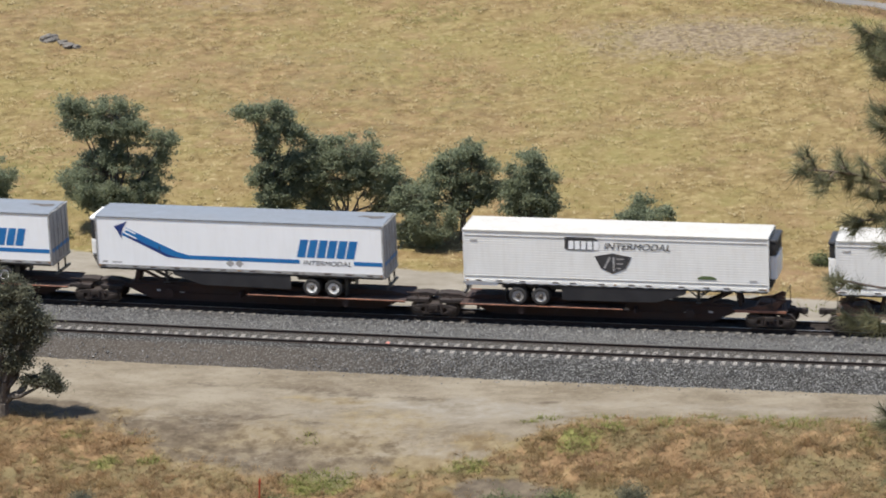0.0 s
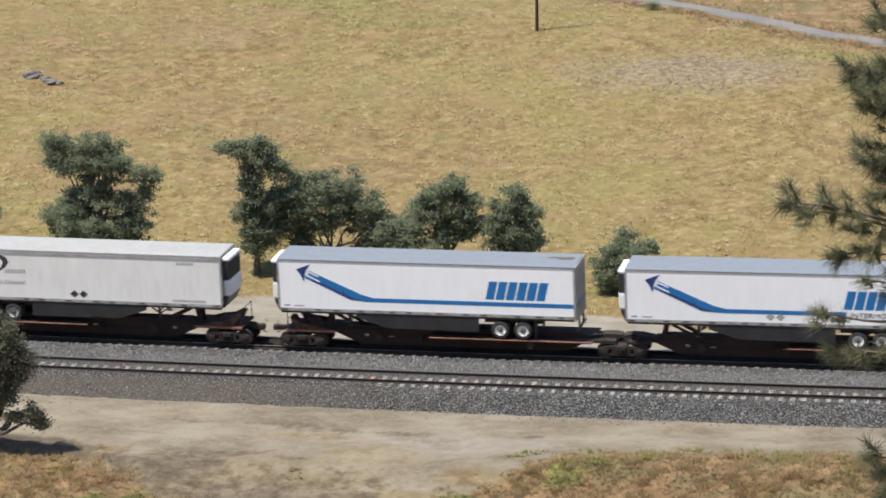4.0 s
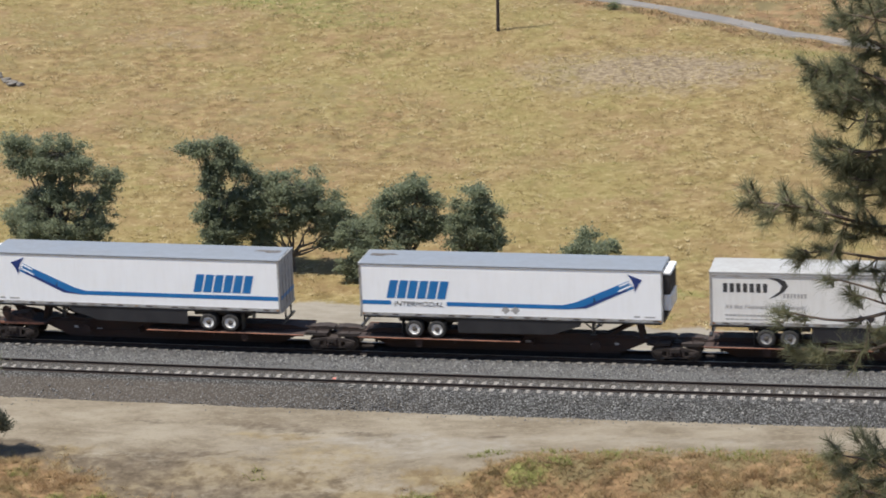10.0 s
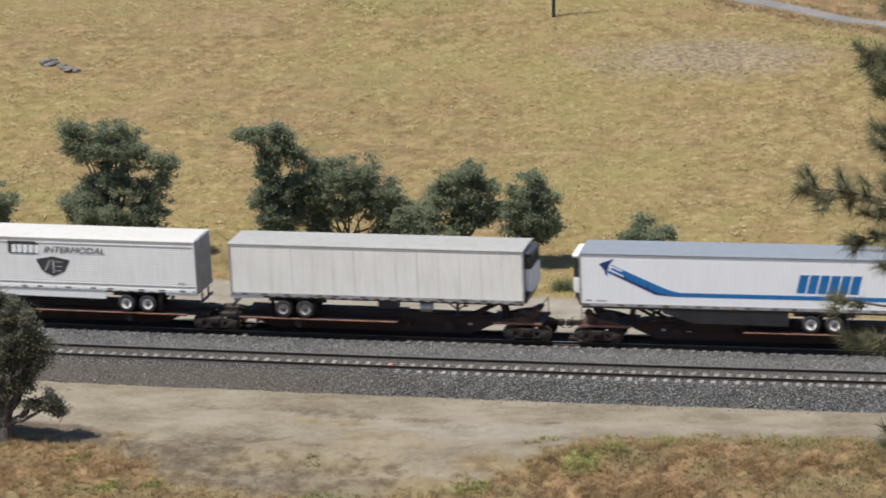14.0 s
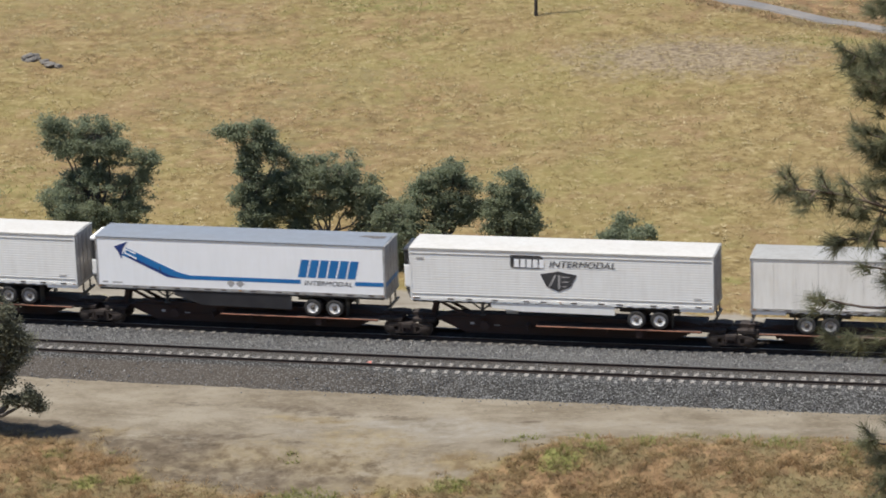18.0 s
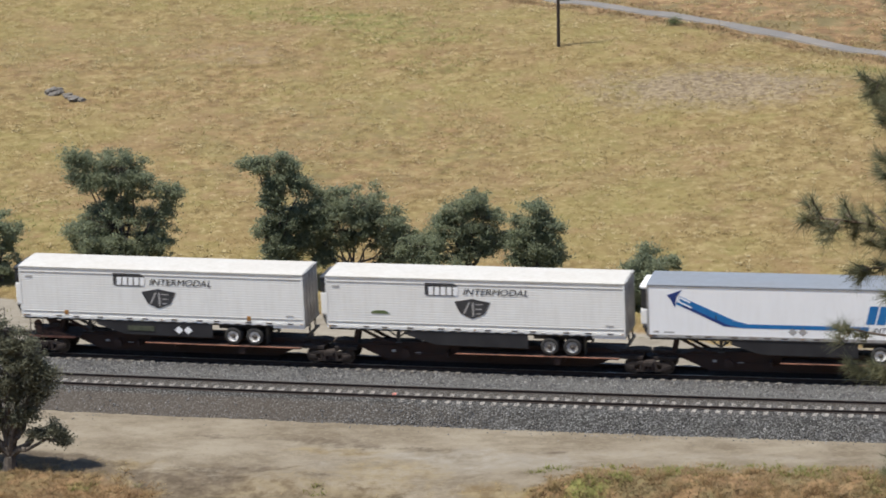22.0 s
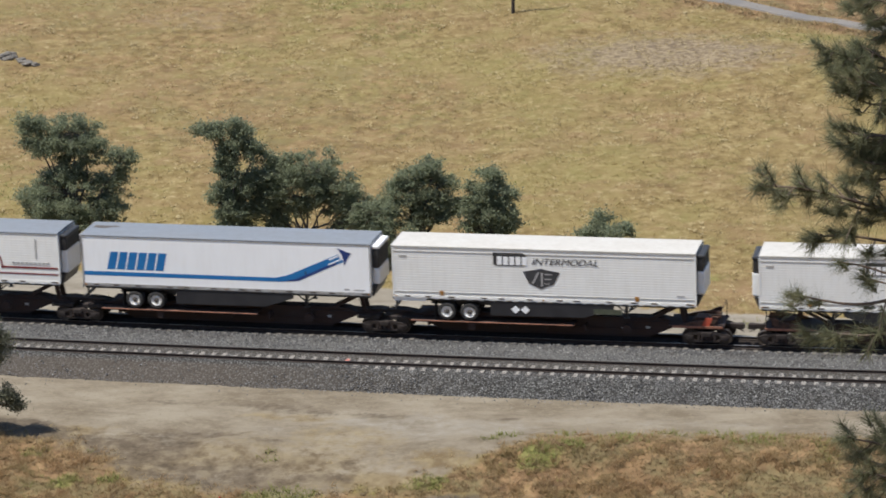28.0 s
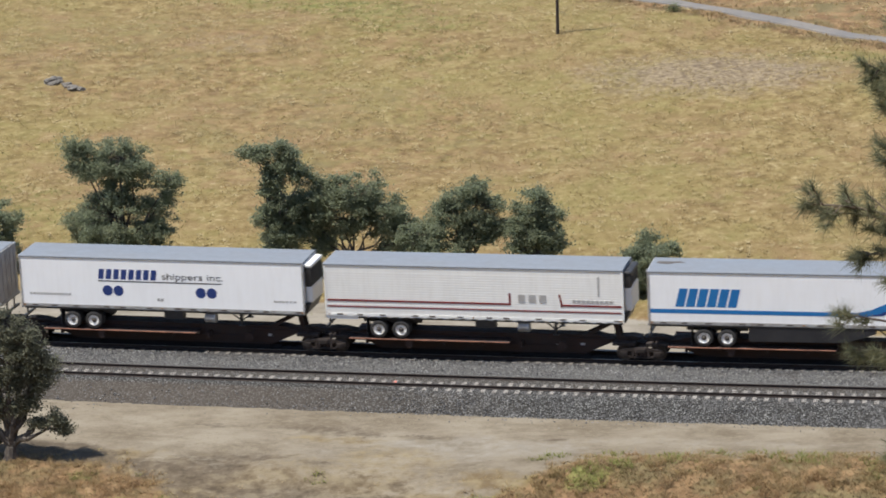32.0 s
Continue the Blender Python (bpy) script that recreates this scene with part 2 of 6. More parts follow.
def make_ground():
    m, t, b = nodes_of("dry_hillside")
    at = t.nodes.new("ShaderNodeVertexColor")
    at.layer_name = "zone"
    sep = t.nodes.new("ShaderNodeSeparateColor")
    t.links.new(at.outputs[0], sep.inputs[0])
    dirt, green, rust = sep.outputs[0], sep.outputs[1], sep.outputs[2]
    fine, mid, wide = tex_noise(t, 5.0, 8.0, 0.7), tex_noise(t, 0.9, 6.0, 0.65), tex_noise(t, 0.11, 4.0)
    streak = tex_noise(t, 2.1, 7.0, 0.72)
    straw = ramp(t, mid, (0.34, (0.095, 0.066, 0.027)), (0.5, (0.158, 0.115, 0.049)), (0.66, (0.221, 0.171, 0.081)))
    straw = mix(t, maths(t, "MULTIPLY", grey(t, wide, 0.46, 0.62), 0.6), straw, (0.164, 0.106, 0.056))
    straw = mix(t, maths(t, "MULTIPLY", grey(t, tex_noise(t, 0.07, 5.0, 0.65), 0.47, 0.62), 0.5), straw, (0.162, 0.142, 0.050))
    straw = mix(t, maths(t, "MULTIPLY", grey(t, tex_noise(t, 0.33, 6.0, 0.72), 0.52, 0.62), 0.5), straw, (0.155, 0.135, 0.050))
    straw = mix(t, maths(t, "MULTIPLY", grey(t, tex_noise(t, 0.24, 6.0, 0.7), 0.54, 0.64), 0.5), straw, (0.184, 0.117, 0.065))
    straw = mix(t, maths(t, "MULTIPLY", grey(t, streak, 0.53, 0.64), 0.5), straw, (0.302, 0.243, 0.126))
    straw = mix(t, maths(t, "MULTIPLY", grey(t, tex_noise(t, 1.3, 7.0, 0.75), 0.57, 0.66), 0.6), straw, (0.324, 0.266, 0.149))
    straw = mix(t, maths(t, "MULTIPLY", grey(t, fine, 0.58, 0.76), 0.2), straw, (0.103, 0.070, 0.032))
    grass = ramp(t, mid, (0.38, (0.090, 0.093, 0.029)), (0.62, (0.174, 0.165, 0.057)))
    reds = ramp(t, mid, (0.36, (0.092, 0.056, 0.030)), (0.48, (0.160, 0.100, 0.052)), (0.58, (0.215, 0.138, 0.072)), (0.68, (0.250, 0.180, 0.098)))
    reds = mix(t, maths(t, "MULTIPLY", grey(t, tex_noise(t, 0.28, 5.0, 0.7), 0.46, 0.58), 0.75), reds, (0.123, 0.107, 0.053))
    reds = mix(t, maths(t, "MULTIPLY", grey(t, fine, 0.56, 0.76), 0.3), reds, (0.078, 0.051, 0.029))
    soft = tex_noise(t, 0.42, 7.0, 0.68, stretch=(0.55, 1.0, 1.0), turn=TH)
    soil = ramp(t, soft, (0.38, (0.123, 0.100, 0.071)), (0.5, (0.163, 0.137, 0.102)), (0.63, (0.206, 0.179, 0.137)))
    soil = mix(t, maths(t, "MULTIPLY", grey(t, tex_noise(t, 1.6, 7.0, 0.75, stretch=(0.6, 1.0, 1.0), turn=TH), 0.52, 0.7), 0.55), soil, (0.107, 0.086, 0.058))
    soil = mix(t, maths(t, "MULTIPLY", grey(t, tex_noise(t, 3.2, 6.0, 0.75, stretch=(0.7, 1.0, 1.0), turn=TH), 0.5, 0.66), 0.55), soil, (0.217, 0.187, 0.135))
    soil = mix(t, maths(t, "MULTIPLY", grey(t, fine, 0.55, 0.74), 0.6), soil, (0.066, 0.050, 0.032))
    soil = mix(t, maths(t, "MULTIPLY", grey(t, tex_noise(t, 9.0, 4.0, 0.7), 0.6, 0.74), 0.35), soil, (0.217, 0.200, 0.166))
    tan = ramp(t, mid, (0.38, (0.111, 0.078, 0.040)), (0.5, (0.156, 0.119, 0.066)), (0.62, (0.204, 0.163, 0.095)))
    dark = ramp(t, mid, (0.38, (0.054, 0.042, 0.029)), (0.5, (0.083, 0.064, 0.046)), (0.63, (0.128, 0.104, 0.071)))
    chalk = ramp(t, tex_noise(t, 0.8, 7.0, 0.72, stretch=(0.5, 1.0, 1.0), turn=TH), (0.34, (0.156, 0.137, 0.109)), (0.52, (0.201, 0.180, 0.147)), (0.7, (0.241, 0.220, 0.185)))
    edge = maths(t, "MULTIPLY", maths(t, "SUBTRACT", tex_noise(t, 1.4, 6.0, 0.75), 0.5), 1.5)

    def broken(mask):
        n = maths(t, "ADD", mask, maths(t, "MULTIPLY", edge, grey(t, mask, 0.02, 0.3)))
        return grey(t, n, 0.3, 0.7)
    c = mix(t, broken(rust), straw, reds)
    c = mix(t, broken(green), c, grass)
    at2 = t.nodes.new("ShaderNodeVertexColor")
    at2.layer_name = "stain"
    sep2 = t.nodes.new("ShaderNodeSeparateColor")
    t.links.new(at2.outputs[0], sep2.inputs[0])
    soil = mix(t, broken(sep2.outputs[2]), soil, chalk)
    soil = mix(t, maths(t, "MULTIPLY", broken(sep2.outputs[1]), 0.85), soil, tan)
    soil = mix(t, maths(t, "MULTIPLY", broken(sep2.outputs[0]), 0.85), soil, dark)
    c = mix(t, broken(dirt), c, soil)
    litter = mix(t, grey(t, tex_noise(t, 2.6, 7.0, 0.75), 0.42, 0.58), (0.100, 0.074, 0.050), (0.235, 0.187, 0.120))
    c = mix(t, broken(at.outputs[1]), c, litter)
    t.links.new(c, b.inputs["Base Color"])
    b.inputs["Roughness"].default_value = 0.95
    b.inputs["Specular IOR Level"].default_value = 0.15
    relief(t, b, maths(t, "ADD", fine, mid), 0.28, 0.08)
    return m


def make_ballast():
    m, t, b = nodes_of("crushed_stone")
    tc = t.nodes.new("ShaderNodeTexCoord")
    vo = t.nodes.new("ShaderNodeTexVoronoi")
    vo.inputs["Scale"].default_value = 9.5
    t.links.new(tc.outputs["Object"], vo.inputs["Vector"])
    bw = t.nodes.new("ShaderNodeSeparateColor")
    t.links.new(vo.outputs["Color"], bw.inputs[0])
    stone = ramp(t, bw.outputs[0], (0.0, (0.045, 0.045, 0.045)), (0.5, (0.107, 0.107, 0.105)), (1.0, (0.202, 0.202, 0.197)))
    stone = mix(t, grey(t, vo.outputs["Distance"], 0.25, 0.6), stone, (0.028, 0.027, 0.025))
    at = t.nodes.new("ShaderNodeVertexColor")
    at.layer_name = "zone"
    sep = t.nodes.new("ShaderNodeSeparateColor")
    t.links.new(at.outputs[0], sep.inputs[0])
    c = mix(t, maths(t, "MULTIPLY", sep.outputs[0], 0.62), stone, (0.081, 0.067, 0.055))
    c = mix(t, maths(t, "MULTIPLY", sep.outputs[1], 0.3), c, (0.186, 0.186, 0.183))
    # third mask: the shade beneath the train, put into the stone's colour
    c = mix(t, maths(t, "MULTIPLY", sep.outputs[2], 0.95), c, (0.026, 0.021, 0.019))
    t.links.new(c, b.inputs["Base Color"])
    b.inputs["Roughness"].default_value = 0.9
    b.inputs["Specular IOR Level"].default_value = 0.1
    relief(t, b, vo.outputs["Distance"], 1.0, 0.06)
    return m


def make_stones():
    m, t, b = nodes_of("loose_stone")
    g = t.nodes.new("ShaderNodeNewGeometry")
    c = ramp(t, g.outputs["Random Per Island"], (0.0, (0.042, 0.041, 0.042)), (0.45, (0.080, 0.078, 0.078)), (0.85, (0.130, 0.127, 0.124)), (1.0, (0.235, 0.23, 0.22)))
    c = mix(t, maths(t, "MULTIPLY", grey(t, tex_noise(t, 1.1, 4.0), 0.5, 0.66), 0.4), c, (0.068, 0.056, 0.048))
    t.links.new(c, b.inputs["Base Color"])
    b.inputs["Roughness"].default_value = 0.9
    return m


def make_blades(name, *stops, patch=None, thin=0.4):
    """Grass blades: a shade for each blade, patches of other growth, light that shines through."""
    m, t, b = nodes_of(name)
    g = t.nodes.new("ShaderNodeNewGeometry")
    c = ramp(t, g.outputs["Random Per Island"], *stops)
    if patch:
        c = mix(t, maths(t, "MULTIPLY", grey(t, tex_noise(t, 0.5, 5.0, 0.7), 0.44, 0.58), 0.6), c, patch[0])
        c = mix(t, maths(t, "MULTIPLY", grey(t, tex_noise(t, 0.33, 5.0, 0.7), 0.52, 0.64), 0.6), c, patch[1])
        if len(patch) > 2:
            c = mix(t, maths(t, "MULTIPLY", grey(t, tex_noise(t, 0.14, 5.0, 0.7), 0.50, 0.64), 0.7), c, patch[2])
    t.links.new(c, b.inputs["Base Color"])
    b.inputs["Roughness"].default_value = 0.85
    b.inputs["Specular IOR Level"].default_value = 0.2
    tr = t.nodes.new("ShaderNodeBsdfTranslucent")
    t.links.new(c, tr.inputs[0])
    mx = t.nodes.new("ShaderNodeMixShader")
    mx.inputs[0].default_value = thin
    t.links.new(b.outputs[0], mx.inputs[1])
    t.links.new(tr.outputs[0], mx.inputs[2])
    t.links.new(mx.outputs[0], t.nodes["Material Output"].inputs[0])
    return m


def train_shaded(source):
    """The same concrete, with the train's shade between the rails put into its colour."""
    m = source.copy()
    m.name = "train_shaded_tie"
    t = m.node_tree
    b = t.nodes["Principled BSDF"]
    b.inputs["Specular IOR Level"].default_value = 0.1
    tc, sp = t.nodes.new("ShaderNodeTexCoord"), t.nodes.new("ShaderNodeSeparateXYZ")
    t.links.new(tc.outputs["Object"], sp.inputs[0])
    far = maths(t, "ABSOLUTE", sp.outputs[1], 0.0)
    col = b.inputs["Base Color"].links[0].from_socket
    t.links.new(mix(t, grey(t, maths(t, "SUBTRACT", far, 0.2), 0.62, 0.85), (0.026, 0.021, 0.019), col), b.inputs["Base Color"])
    return m


M_GROUND, M_BALLAST, M_STONES = make_ground(), make_ballast(), make_stones()
M_STRAW = make_blades("straw_blades", (0.0, (0.230, 0.170, 0.075)), (0.5, (0.294, 0.225, 0.106)), (1.0, (0.396, 0.317, 0.166)), patch=((0.340, 0.253, 0.120), (0.267, 0.230, 0.087), (0.276, 0.189, 0.092)))
M_RUSTGRASS = make_blades("rusty_blades", (0.0, (0.175, 0.112, 0.062)), (0.5, (0.24, 0.165, 0.090)), (1.0, (0.315, 0.240, 0.138)), patch=((0.27, 0.212, 0.118), (0.18, 0.155, 0.070)))
M_CLUMP = make_blades("orange_weed_blades", (0.0, (0.205, 0.122, 0.062)), (0.5, (0.28, 0.178, 0.092)), (1.0, (0.345, 0.245, 0.135)), patch=((0.31, 0.235, 0.122), (0.215, 0.178, 0.080)))
M_FLECK = make_blades("bleached_blades", (0.0, (0.316, 0.246, 0.121)), (0.5, (0.381, 0.312, 0.172)), (1.0, (0.484, 0.409, 0.251)), thin=0.25)
M_WEED = make_blades("green_blades", (0.0, (0.118, 0.130, 0.037)), (0.5, (0.180, 0.189, 0.059)), (1.0, (0.248, 0.248, 0.093)))
M_RAIL = worn("rail_steel", (0.020, 0.014, 0.012), (0.032, 0.021, 0.017), 0.8, 0.1, 2.0)
M_RAILHEAD = worn("polished_railhead", (0.30, 0.29, 0.28), (0.2, 0.18, 0.16), 0.35, 0.9, 2.0)
M_TIE = worn("concrete_tie", (0.235, 0.22, 0.20), (0.16, 0.145, 0.13), 0.85, 0, 3.0, 30.0, 0.4)
M_TIEDARK = train_shaded(worn("dusty_concrete_tie", (0.14, 0.13, 0.118), (0.10, 0.09, 0.08), 0.85, 0, 3.0, 30.0, 0.4))
M_TIEPAINT = worn("orange_marking_paint", (0.48, 0.12, 0.09), (0.36, 0.15, 0.11), 0.8, 0, 3.0)
M_CAR = worn("rusted_car_steel", (0.031, 0.019, 0.016), (0.050, 0.027, 0.020), 0.9, 0.0, 1.6, 25.0, 0.4, c3=(0.022, 0.015, 0.013))
M_SILL = worn("oxide_red_sill", (0.30, 0.125, 0.075), (0.12, 0.055, 0.036), 0.75, 0.0, 1.8, 25.0, 0.4, c3=(0.16, 0.09, 0.065))
M_RUST = worn("rusty_bracket_steel", (0.115, 0.055, 0.034), (0.045, 0.027, 0.020), 0.85, 0.0, 3.0, 25.0, 0.4)
M_BOGIE = worn("dusty_cast_steel", (0.034, 0.024, 0.020), (0.020, 0.015, 0.013), 0.85, 0.1, 3.0)
M_TREAD = worn("worn_wheel_steel", (0.09, 0.075, 0.065), (0.05, 0.04, 0.035), 0.5, 0.6, 4.0)
M_BLACK = worn("black_plastic", (0.018, 0.018, 0.020), (0.035, 0.034, 0.034), 0.5, 0, 3.0)
M_SKIRT = worn("dark_grey_skirt", (0.014, 0.014, 0.017), (0.026, 0.025, 0.027), 0.6, 0, 1.2)
M_RUBBER = worn("tyre_rubber", (0.022, 0.021, 0.021), (0.05, 0.046, 0.042), 0.85, 0, 5.0)
M_RIM = worn("bright_wheel_paint", (0.84, 0.84, 0.83), (0.55, 0.52, 0.48), 0.4, 0.1, 5.0)
M_WHEELDIRT = worn("grimy_wheel_steel", (0.11, 0.095, 0.08), (0.06, 0.05, 0.045), 0.6, 0.2, 5.0)
M_RAILTRIM = worn("grey_trailer_trim", (0.40, 0.40, 0.40), (0.26, 0.24, 0.22), 0.5, 0.2, 2.0)
M_WHITE = paint("white_sheet", (0.87, 0.875, 0.88), amount=0.12)
M_WHITE2 = paint("off_white_sheet", (0.76, 0.745, 0.71), amount=0.28)
M_CREAM = paint("corrugated_white_sheet", (0.80, 0.795, 0.765), amount=0.22)
M_DULL = paint("dull_cream_sheet", (0.84, 0.82, 0.765), (0.42, 0.36, 0.28), amount=0.32)
M_UNIT = paint("white_cooling_unit", (0.78, 0.78, 0.77), amount=0.25)
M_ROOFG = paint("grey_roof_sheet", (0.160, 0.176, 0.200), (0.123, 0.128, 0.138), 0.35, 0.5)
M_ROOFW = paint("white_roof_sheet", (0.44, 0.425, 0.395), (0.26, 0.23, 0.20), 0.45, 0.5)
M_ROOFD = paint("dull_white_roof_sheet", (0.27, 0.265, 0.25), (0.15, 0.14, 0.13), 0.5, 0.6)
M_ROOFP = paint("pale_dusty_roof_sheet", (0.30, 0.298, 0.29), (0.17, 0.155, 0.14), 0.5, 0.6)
M_SEAM = paint("stained_seam", (0.60, 0.58, 0.54), amount=0.6)
M_DOOR = paint("grimy_door_sheet", (0.44, 0.41, 0.38), (0.20, 0.165, 0.135), 0.8, 0.6)
M_BLUE = worn("blue_vinyl", (0.008, 0.135, 0.37), (0.012, 0.16, 0.40), 0.4, 0, 2.0, 20, 0.05)
M_NAVY = worn("navy_vinyl", (0.012, 0.035, 0.16), (0.018, 0.045, 0.18), 0.4, 0, 2.0, 20, 0.05)
M_LETTER = worn("dark_grey_vinyl", (0.032, 0.033, 0.038), (0.055, 0.055, 0.058), 0.45, 0, 2.0, 20, 0.05)
M_PALE = worn("faded_grey_vinyl", (0.34, 0.33, 0.32), (0.42, 0.41, 0.4), 0.5, 0, 2.0, 20, 0.05)
M_RED = worn("dark_red_vinyl", (0.15, 0.020, 0.024), (0.19, 0.035, 0.035), 0.45, 0, 2.0, 20, 0.05)
M_BADGE = worn("green_vinyl", (0.085, 0.125, 0.05), (0.14, 0.17, 0.085), 0.45, 0, 2.0, 20, 0.05)
M_SKIRTMARK = worn("dull_green_vinyl", (0.052, 0.062, 0.040), (0.085, 0.09, 0.062), 0.5, 0, 4.0, 20, 0.05)
M_LAMP = worn("amber_marker", (0.33, 0.16, 0.035), (0.27, 0.12, 0.03), 0.3, 0, 2.0, 20, 0.05)
M_BARK = worn("oak_bark", (0.060, 0.050, 0.042), (0.125, 0.106, 0.088), 0.95, 0, 6.0, 30, 0.9)
M_PINEBARK = worn("pine_bark", (0.085, 0.062, 0.048), (0.17, 0.13, 0.10), 0.95, 0, 6.0, 30, 0.9)
M_OAK = leafy("oak_leaves", (0.178, 0.200, 0.128), (0.222, 0.246, 0.162), (0.265, 0.285, 0.195), 0.6)
M_OAKNEAR = leafy("dusty_oak_leaves", (0.118, 0.120, 0.084), (0.150, 0.152, 0.108), (0.19, 0.185, 0.134), 0.5)
M_BUSH = leafy("shrub_leaves", (0.075, 0.10, 0.045), (0.14, 0.17, 0.08), (0.24, 0.25, 0.13))
M_NEEDLE = leafy("pine_needles", (0.125, 0.133, 0.080), (0.200, 0.203, 0.122), (0.30, 0.285, 0.175), 0.55)
M_ROCK = worn("lichen_rock", (0.099, 0.090, 0.079), (0.161, 0.143, 0.121), 0.9, 0, 2.0, 12, 0.9)
M_POLE = worn("tarred_pole_wood", (0.028, 0.020, 0.016), (0.055, 0.04, 0.03), 0.85, 0, 4.0, 30, 0.6)
M_ASPHALT = worn("old_grey_road", (0.125, 0.118, 0.112), (0.165, 0.150, 0.135), 0.9, 0, 0.5, 8, 0.3)
M_STAKE = worn("orange_stake_paint", (0.46, 0.075, 0.035), (0.36, 0.07, 0.035), 0.6, 0, 3.0)

# ---- ground ----
def spread(lo, hi, step, far, grow):
    mid = list(np.arange(lo, hi + step / 2, step))
    out, s, a = [], step, hi
    while a < far:
        s *= grow
        a += s
        out.append(a)
    left, s, a = [], step, lo
    while a > -far:
        s *= grow
        a -= s
        left.append(a)
    return np.array(left[::-1] + mid + out)


def blob(u, v, cu, cv, ru, rv):
    return np.clip(1.6 - ((u - cu) / ru) ** 2 - ((v - cv) / rv) ** 2, 0, 1)


# patches of the bare ground before the tracks: along, across, two radii, share
WEEDY = [(-12.5, -21.9, 0.7, 0.8, 0.80), (-10.4, -21.4, 0.6, 0.8, 0.60), (-3.4, -18.0, 0.5, 0.7, 0.45), (4.9, -20.4, 0.9, 0.8, 0.80), (-15.1, -19.0, 0.8, 0.6, 0.55), (9.6, -17.7, 1.0, 1.3, 0.90), (11.0, -16.5, 0.7, 0.8, 0.70), (-1.7, -22.6, 1.6, 1.3, 1.0)]
WEEDY += [(13.2, -14.9, 1.3, 1.1, 0.45), (15.4, -13.5, 1.1, 0.6, 0.45), (17.3, -13.2, 1.0, 0.6, 0.45), (19.3, -14.2, 1.4, 1.0, 0.5), (7.3, -15.0, 1.0, 0.6, 0.5), (10.3, -14.0, 0.6, 0.6, 0.5), (23.2, -15.6, 0.9, 1.3, 0.45)]
# round the oak at (-19, -17) the brown is litter plus painted tree shadow
BROWN = [(7.0, -22.6, 3.0, 1.7, 0.9), (-18.2, -15.6, 3.0, 1.3, 0.95), (-19.0, -18.2, 2.2, 1.0, 0.8), (-15.7, -17.7, 2.4, 0.9, 0.90), (-12.0, -19.2, 2.7, 1.2, 0.80), (-9.2, -17.7, 2.1, 1.6, 0.70), (-5.7, -21.3, 4.0, 1.0, 0.65), (-5.3, -10.8, 3.1, 0.5, 0.6), (-11.0, -10.9, 3.1, 0.4, 0.45), (6.7, -11.3, 0.8, 0.2, 0.80)]
BROWN += [(-12.0, -18.6, 5.0, 2.4, 0.68), (-6.0, -20.4, 5.0, 1.9, 0.62), (-8.5, -15.6, 3.0, 0.9, 0.6), (-16.8, -16.6, 3.0, 1.6, 0.85), (-1.5, -11.6, 5.0, 0.5, 0.5), (12.3, -17.8, 1.4, 1.1, 0.50), (0.6, -18.9, 1.0, 0.8, 0.5), (-3.8, -16.2, 0.7, 0.4, 0.6), (-0.4, -20.3, 2.0, 0.6, 0.6)]
PALE = [(2.7, -13.2, 2.4, 2.6, 0.55), (-4.0, -19.5, 2.0, 1.2, 0.6), (5.9, -13.2, 2.9, 1.8, 0.55), (-0.1, -12.7, 1.7, 0.8, 0.6), (-4.0, -14.5, 1.7, 1.0, 0.4), (13.7, -11.1, 8.6, 0.8, 0.4)]
TAN = [(-9.0, -20.2, 1.7, 0.6, 0.8), (-0.3, -15.3, 3.7, 2.2, 0.5), (2.9, -20.4, 2.6, 1.0, 0.9), (-14.5, -16.2, 2.0, 1.0, 0.7), (-4.0, -12.4, 3.1, 0.5, 0.6), (-12.8, -17.0, 1.7, 0.8, 0.5), (5.0, -17.9, 1.7, 1.1, 0.7), (-5.4, -17.6, 1.7, 1.1, 0.45)]


def spots(u, v, patches):
    s = np.zeros_like(u)
    for cu, cv, ru, rv, share in patches:
        s = np.maximum(s, share * np.clip(1.35 - 0.8 * (((u - cu) / ru) ** 2 + ((v - cv) / rv) ** 2), 0, 1))
    return s


def stains(u, v):
    """Shares of brown litter with the near oak's painted shadow, tan stubble and pale chalky dirt."""
    band = np.clip(1 - np.abs(v + 19.0) / 5, 0, 1) * np.clip((6 - u) / 6, 0, 1)
    return (np.maximum(spots(u, v, BROWN), 0.46 * band), np.maximum(spots(u, v, TAN), 0.46 * band + 0.18 * np.clip((6 - u) / 6, 0, 1) * (v < -10)), np.maximum(spots(u, v, PALE), ((v > 1.2) & (v < 12.5)) * 0.95))


